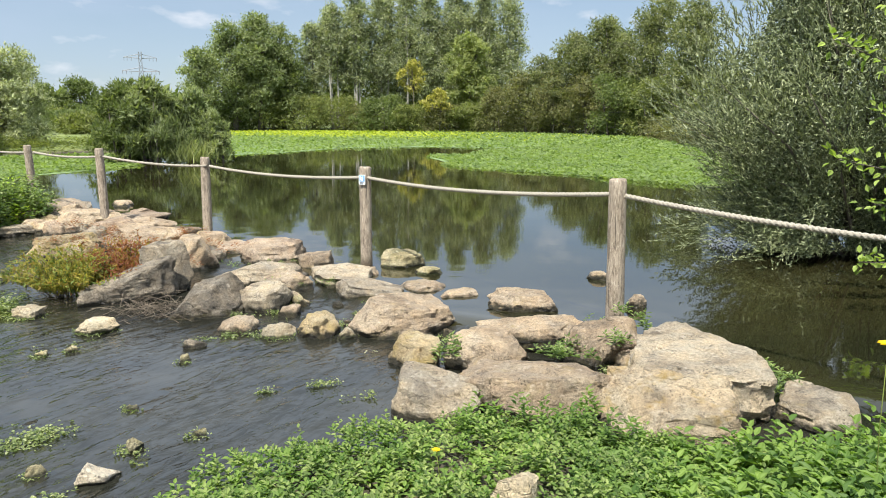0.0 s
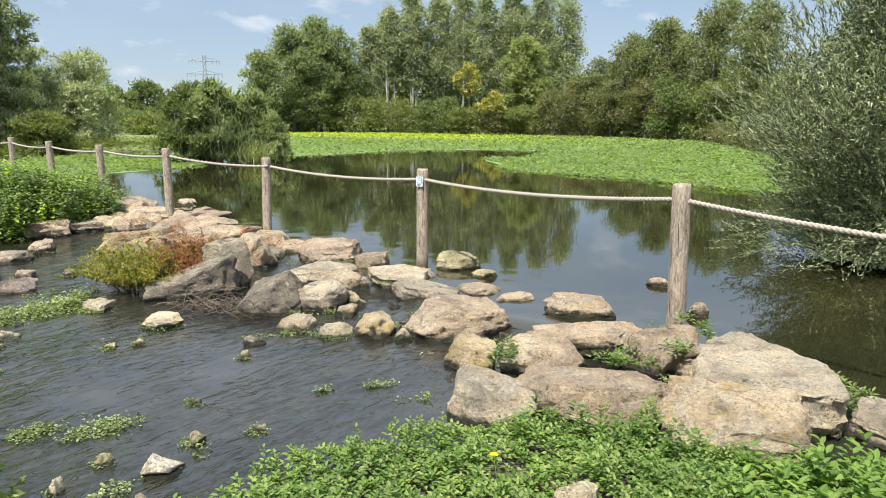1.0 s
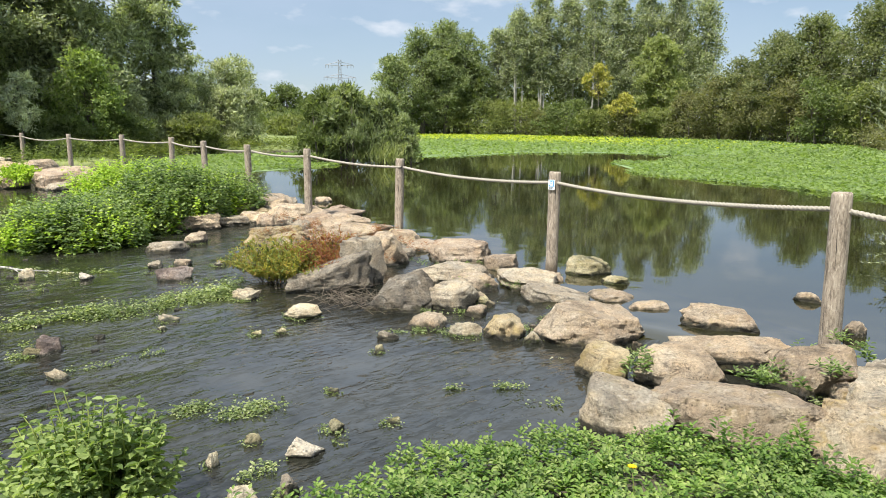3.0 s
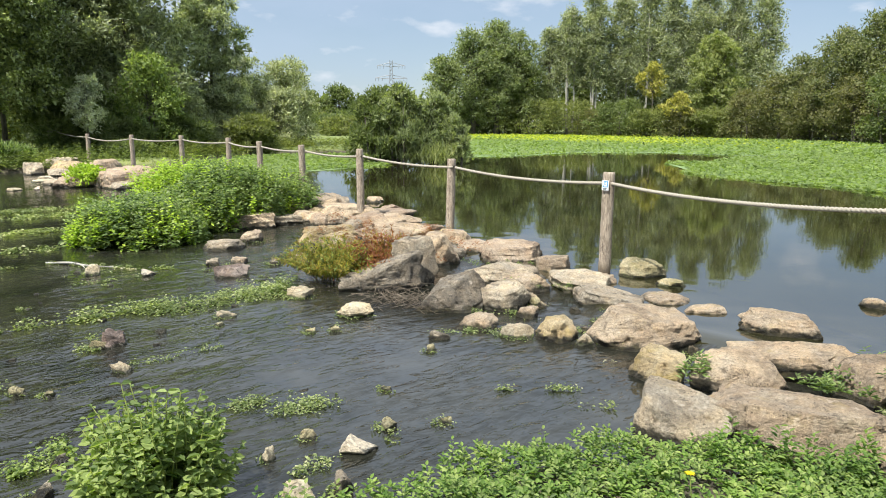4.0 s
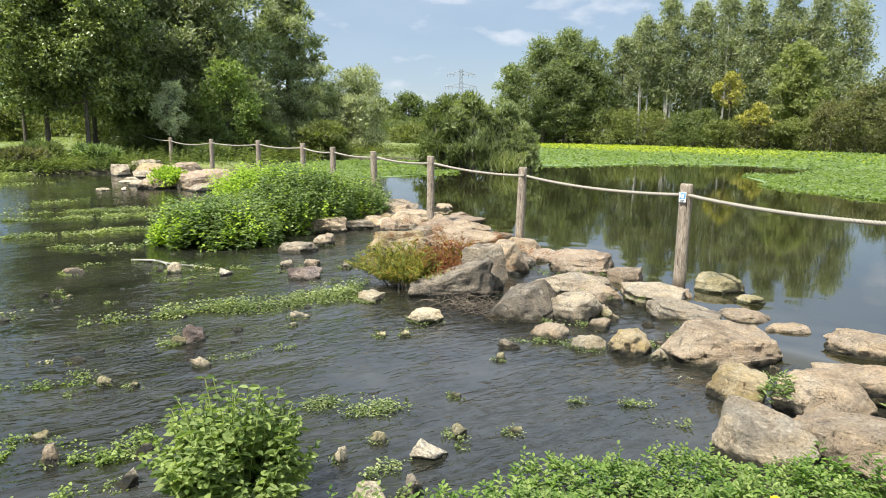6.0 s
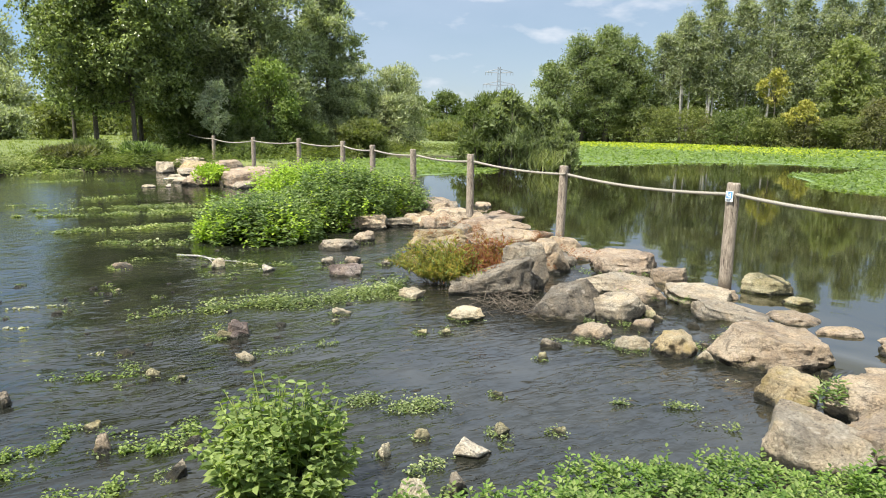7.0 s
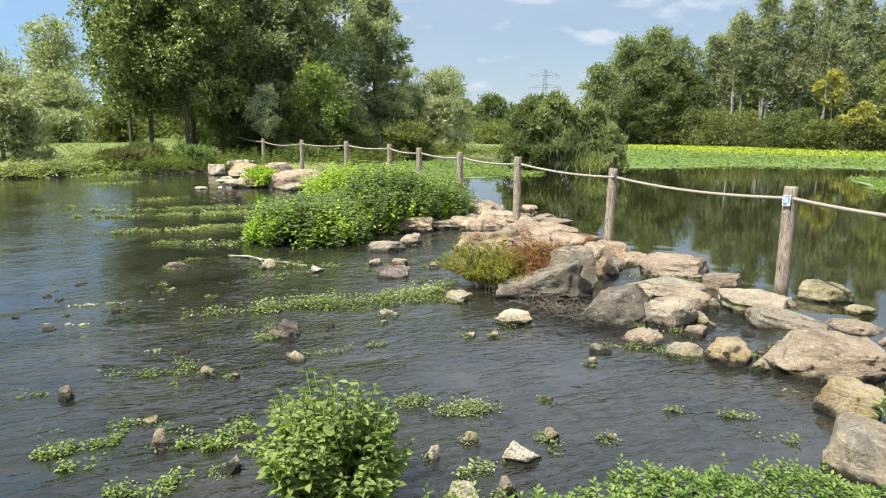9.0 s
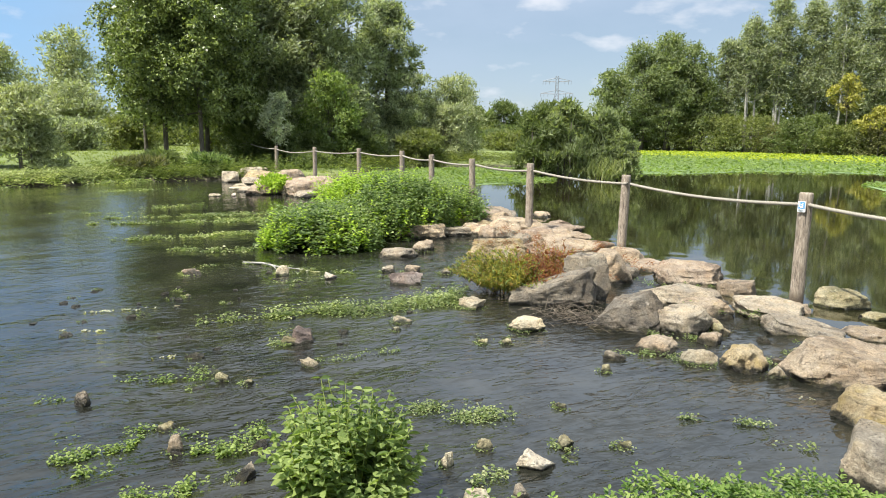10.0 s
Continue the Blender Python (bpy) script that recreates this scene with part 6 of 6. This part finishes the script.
# algae and cress caught round the small stones, trailing with the current
fringe = thing("stone_weed", "wet green algae and cress fringing the small stones", "water plants", kind="stuff")
pts = []
for x, y, w in FRINGED:
    lush = rng.random()
    k = int(150 * w / 0.2 * lush)
    a = rng.normal(size=k) * 1.1 - 2.2
    r = w * (0.40 + 0.16 * rng.random(k)) + np.abs(rng.normal(size=k)) * 0.03 * lush
    pts.append(np.stack([x + np.cos(a) * r, y + np.sin(a) * r * 0.85, 0.004 + 0.022 * rng.random(k) * lush], 1))
pts = np.concatenate(pts)
k = len(pts)
leaf_object("leaves", leaves(pts, rng.normal(size=(k, 3)) * [1, 1, 0.3], rng.normal(size=(k, 3)) * 0.5 + [0, 0, 0.9], 0.010 + 0.014 * rng.random(k), 0.010, True), LEAF["cress"], fringe)
weed("floating_foam", "small white flecks of foam below the weir", [(-0.30, 4.98, -0.12, 5.06, 0.05, 90), (-0.55, 4.86, -0.3, 4.96, 0.03, 60), (0.0, 5.02, -0.2, 4.92, 0.04, 60)], "straw", 0.014, 0.006)
weed("bank_weed", "pale green weed along the far bank", [(-23.0, 8.0, -22.4, 11.0, 1.0, 2850), (-22.2, 11.0, -21.9, 14.0, 0.8, 1800), (-22.0, 13.4, -21.2, 16.6, 0.3, 350)], size=0.08, rise=0.12)
weed("floating_weed", "scattered tufts of floating green weed", [(-4.38, 1.9, -4.3, 2.04, 0.07, 133), (-4.42, 2.4, -4.28, 2.48, 0.04, 114), (-4.29, 2.5, -4.0, 2.65, 0.05, 380), (-4.05, 2.7, -3.9, 2.78, 0.04, 133), (-3.58, 1.96, -3.46, 2.1, 0.05, 209),
     (-3.72, 1.68, -3.67, 1.78, 0.06, 152), (-3.46, 1.7, -3.33, 1.9, 0.06, 418), (-3.35, 1.88, -3.4, 2.02, 0.05, 171), (-3.52, 1.53, -3.42, 1.68, 0.06, 247), (-3.02, 2.03, -2.95, 2.18, 0.07, 266), (-3.26, 1.7, -3.21, 1.77, 0.06, 133), (-3.28, 1.56, -3.16, 1.67, 0.05, 209),
      (-2.73, 1.76, -2.7, 1.94, 0.07, 323), (-2.9, 1.56, -2.66, 1.75, 0.09, 532), (-2.86, 2.1, -2.97, 2.48, 0.13, 798), (-3.3, 2.1, -3.1, 2.2, 0.04, 95)], "nettle", 0.019, 0.05)
weed("floating_weed", "ragged patches of weed round small stones", [(-2.55, 3.12, -2.28, 3.4, 0.12, 798), (-2.17, 3.18, -1.94, 3.58, 0.16, 988), (-1.08, 4.06, -0.98, 4.1, 0.03, 76), (-0.8, 4.18, -0.58, 4.28, 0.04, 228), (-0.53, 3.95, -0.33, 4.06, 0.08, 323), (-1.66, 2.63, -1.54, 2.92, 0.08, 494),
     (-3.64, 3.45, -3.4, 3.74, 0.05, 228), (-3.43, 3.78, -3.26, 4.1, 0.06, 285), (-4.2, 3.6, -4.05, 3.75, 0.12, 304), (-2.25, 3.28, -1.9, 3.5, 0.10, 304), (-1.72, 5.2, -1.5, 5.25, 0.10, 418), (-2.0, 5.05, -1.6, 5.15, 0.05, 228), (-1.85, 5.75, -1.45, 5.85, 0.10, 494), (-3.9, 5.3, -3.5, 5.55, 0.06, 171), (-2.95, 4.75, -2.6, 5.0, 0.06, 114)], size=0.018, rise=0.035)
p = np.array([[0.72, 4.68, 0.05], [0.78, 4.64, 0.05], [0.84, 4.68, 0.06], [0.90, 4.72, 0.07], [0.94, 4.80, 0.07], [1.0, 4.56, 0.06], [1.16, 5.24, 0.1], [0.88, 4.62, 0.05], [1.33, 5.0, 0.26], [1.42, 4.92, 0.24], [1.46, 4.86, 0.2], [1.2, 4.6, 0.2], [1.24, 4.52, 0.2], [2.02, 4.2, 0.06], [2.1, 4.25, 0.08], [2.16, 4.32, 0.08],
              [2.06, 4.1, 0.05], [2.2, 4.22, 0.06], [2.12, 4.12, 0.05], [0.08, 4.55, 0.05], [0.1, 4.6, 0.12], [0.06, 4.62, 0.1], [0.12, 4.52, 0.1]])
p = np.repeat(p, 4, 0) + rng.normal(size=(92, 3)) * [0.035, 0.035, 0.012]
sprigs("rock_plants", "small green plants rooted between the weir rocks", p, 0.05 + 0.06 * rng.random(len(p)), "mint", 0.05, 9, 0.42)

# red-brown seedlings in the crevices of the crest
p = np.array([[-3.35, 7.25, 0.12], [-3.75, 7.5, 0.14], [-3.0, 7.3, 0.1], [-3.5, 7.9, 0.18], [-4.1, 8.2, 0.18], [-2.75, 7.9, 0.16], [-4.4, 8.6, 0.2], [-3.4, 8.5, 0.2], [-3.9, 7.2, 0.16], [-3.2, 7.0, 0.16], [-4.6, 7.9, 0.22], [-5.2, 9.3, 0.2]])
p = np.repeat(p, 16, 0) + rng.normal(size=(192, 3)) * [0.13, 0.12, 0.02]
sprigs("crevice_plants", "small red-brown plants in the crevices of the weir", p, 0.05 + 0.09 * rng.random(len(p)), "rust", 0.04, 9, 0.35)
p = np.repeat(np.array([[-1.7, 6.45, 0.1], [-1.25, 6.6, 0.08], [-0.6, 6.0, 0.03], [-2.3, 7.3, 0.1], [-1.9, 7.5, 0.1]]), 7, 0) + rng.normal(size=(35, 3)) * [0.10, 0.08, 0.015]
sprigs("crevice_plants", "small green plants in the crevices of the weir", p, 0.03 + 0.05 * rng.random(len(p)), "mint", 0.035, 8, 0.4)

# ---- yellow flowers on the bank ----
for fx, fy, fz, fs in ((1.76, 2.52, 0.88, 0.04), (0.12, 2.72, 0.33, 0.022)):
    flower = thing("yellow_flower", "bright yellow flower on a thin green stem", "flower", at=(fx, fy, 0.1))
    v, f = tubes([([(0.03, 0, 0), (0.01, 0.01, (fz - 0.1) * 0.6), (0, 0, fz - 0.1)], [0.0025, 0.002, 0.0015])], 5)
    piece("stem", mesh_of("stem", v, f, LEAF["grass"]), flower)
    k = 9
    a = np.arange(k) * 2 * math.pi / k
    pos = np.zeros((k, 3)) + [0, 0, fz - 0.1]
    leaf_object("petals", leaves(pos, np.stack([np.cos(a), np.sin(a), np.full(k, 0.35)], 1), np.tile([[0, 0, 1.0]], (k, 1)), fs, fs * 0.6, True), LEAF["petal"], flower)

# ---- pylon beyond the woods ----
pylon = thing("pylon", "grey lattice electricity pylon far away", "pylon", at=(-196, 405, 0))
paths = []
def width_at(z):
    return 4.2 - 3.4 * min(1, z / 30) if z < 30 else 0.8
levels = [0, 7, 13, 18, 22, 26, 29, 32, 36, 39]
turn = Matrix.Rotation(0.45, 3, "Z")
def corner(i, z):
    w = width_at(z)
    return turn @ Vector((w * (1, 1, -1, -1)[i % 4], w * (1, -1, -1, 1)[i % 4], z))
for z0, z1 in zip(levels, levels[1:]):
    for i in range(4):
        paths.append(([corner(i, z0), corner(i, z1)], [0.26, 0.26]))
        paths.append(([corner(i, z0), corner(i + 1, z1)], [0.15, 0.15]))
        paths.append(([corner(i + 1, z0), corner(i, z1)], [0.15, 0.15]))
for z, half in ((28, 9.8), (35.5, 8.6)):
    for s in (-1, 1):
        paths.append(([turn @ Vector((0.8 * s, 0, z)), turn @ Vector((half * s, 0, z + 0.4))], [0.26, 0.18]))
        paths.append(([turn @ Vector((0.8 * s, 0, z + 2.2)), turn @ Vector((half * s, 0, z + 0.4))], [0.2, 0.14]))
        for q in (0.55, 0.8, 1.0):
            paths.append(([turn @ Vector((half * q * s, 0, z + 0.4)), turn @ Vector((half * q * s, 0, z - 1.6))], [0.2, 0.2]))
v, f = tubes(paths, 4)
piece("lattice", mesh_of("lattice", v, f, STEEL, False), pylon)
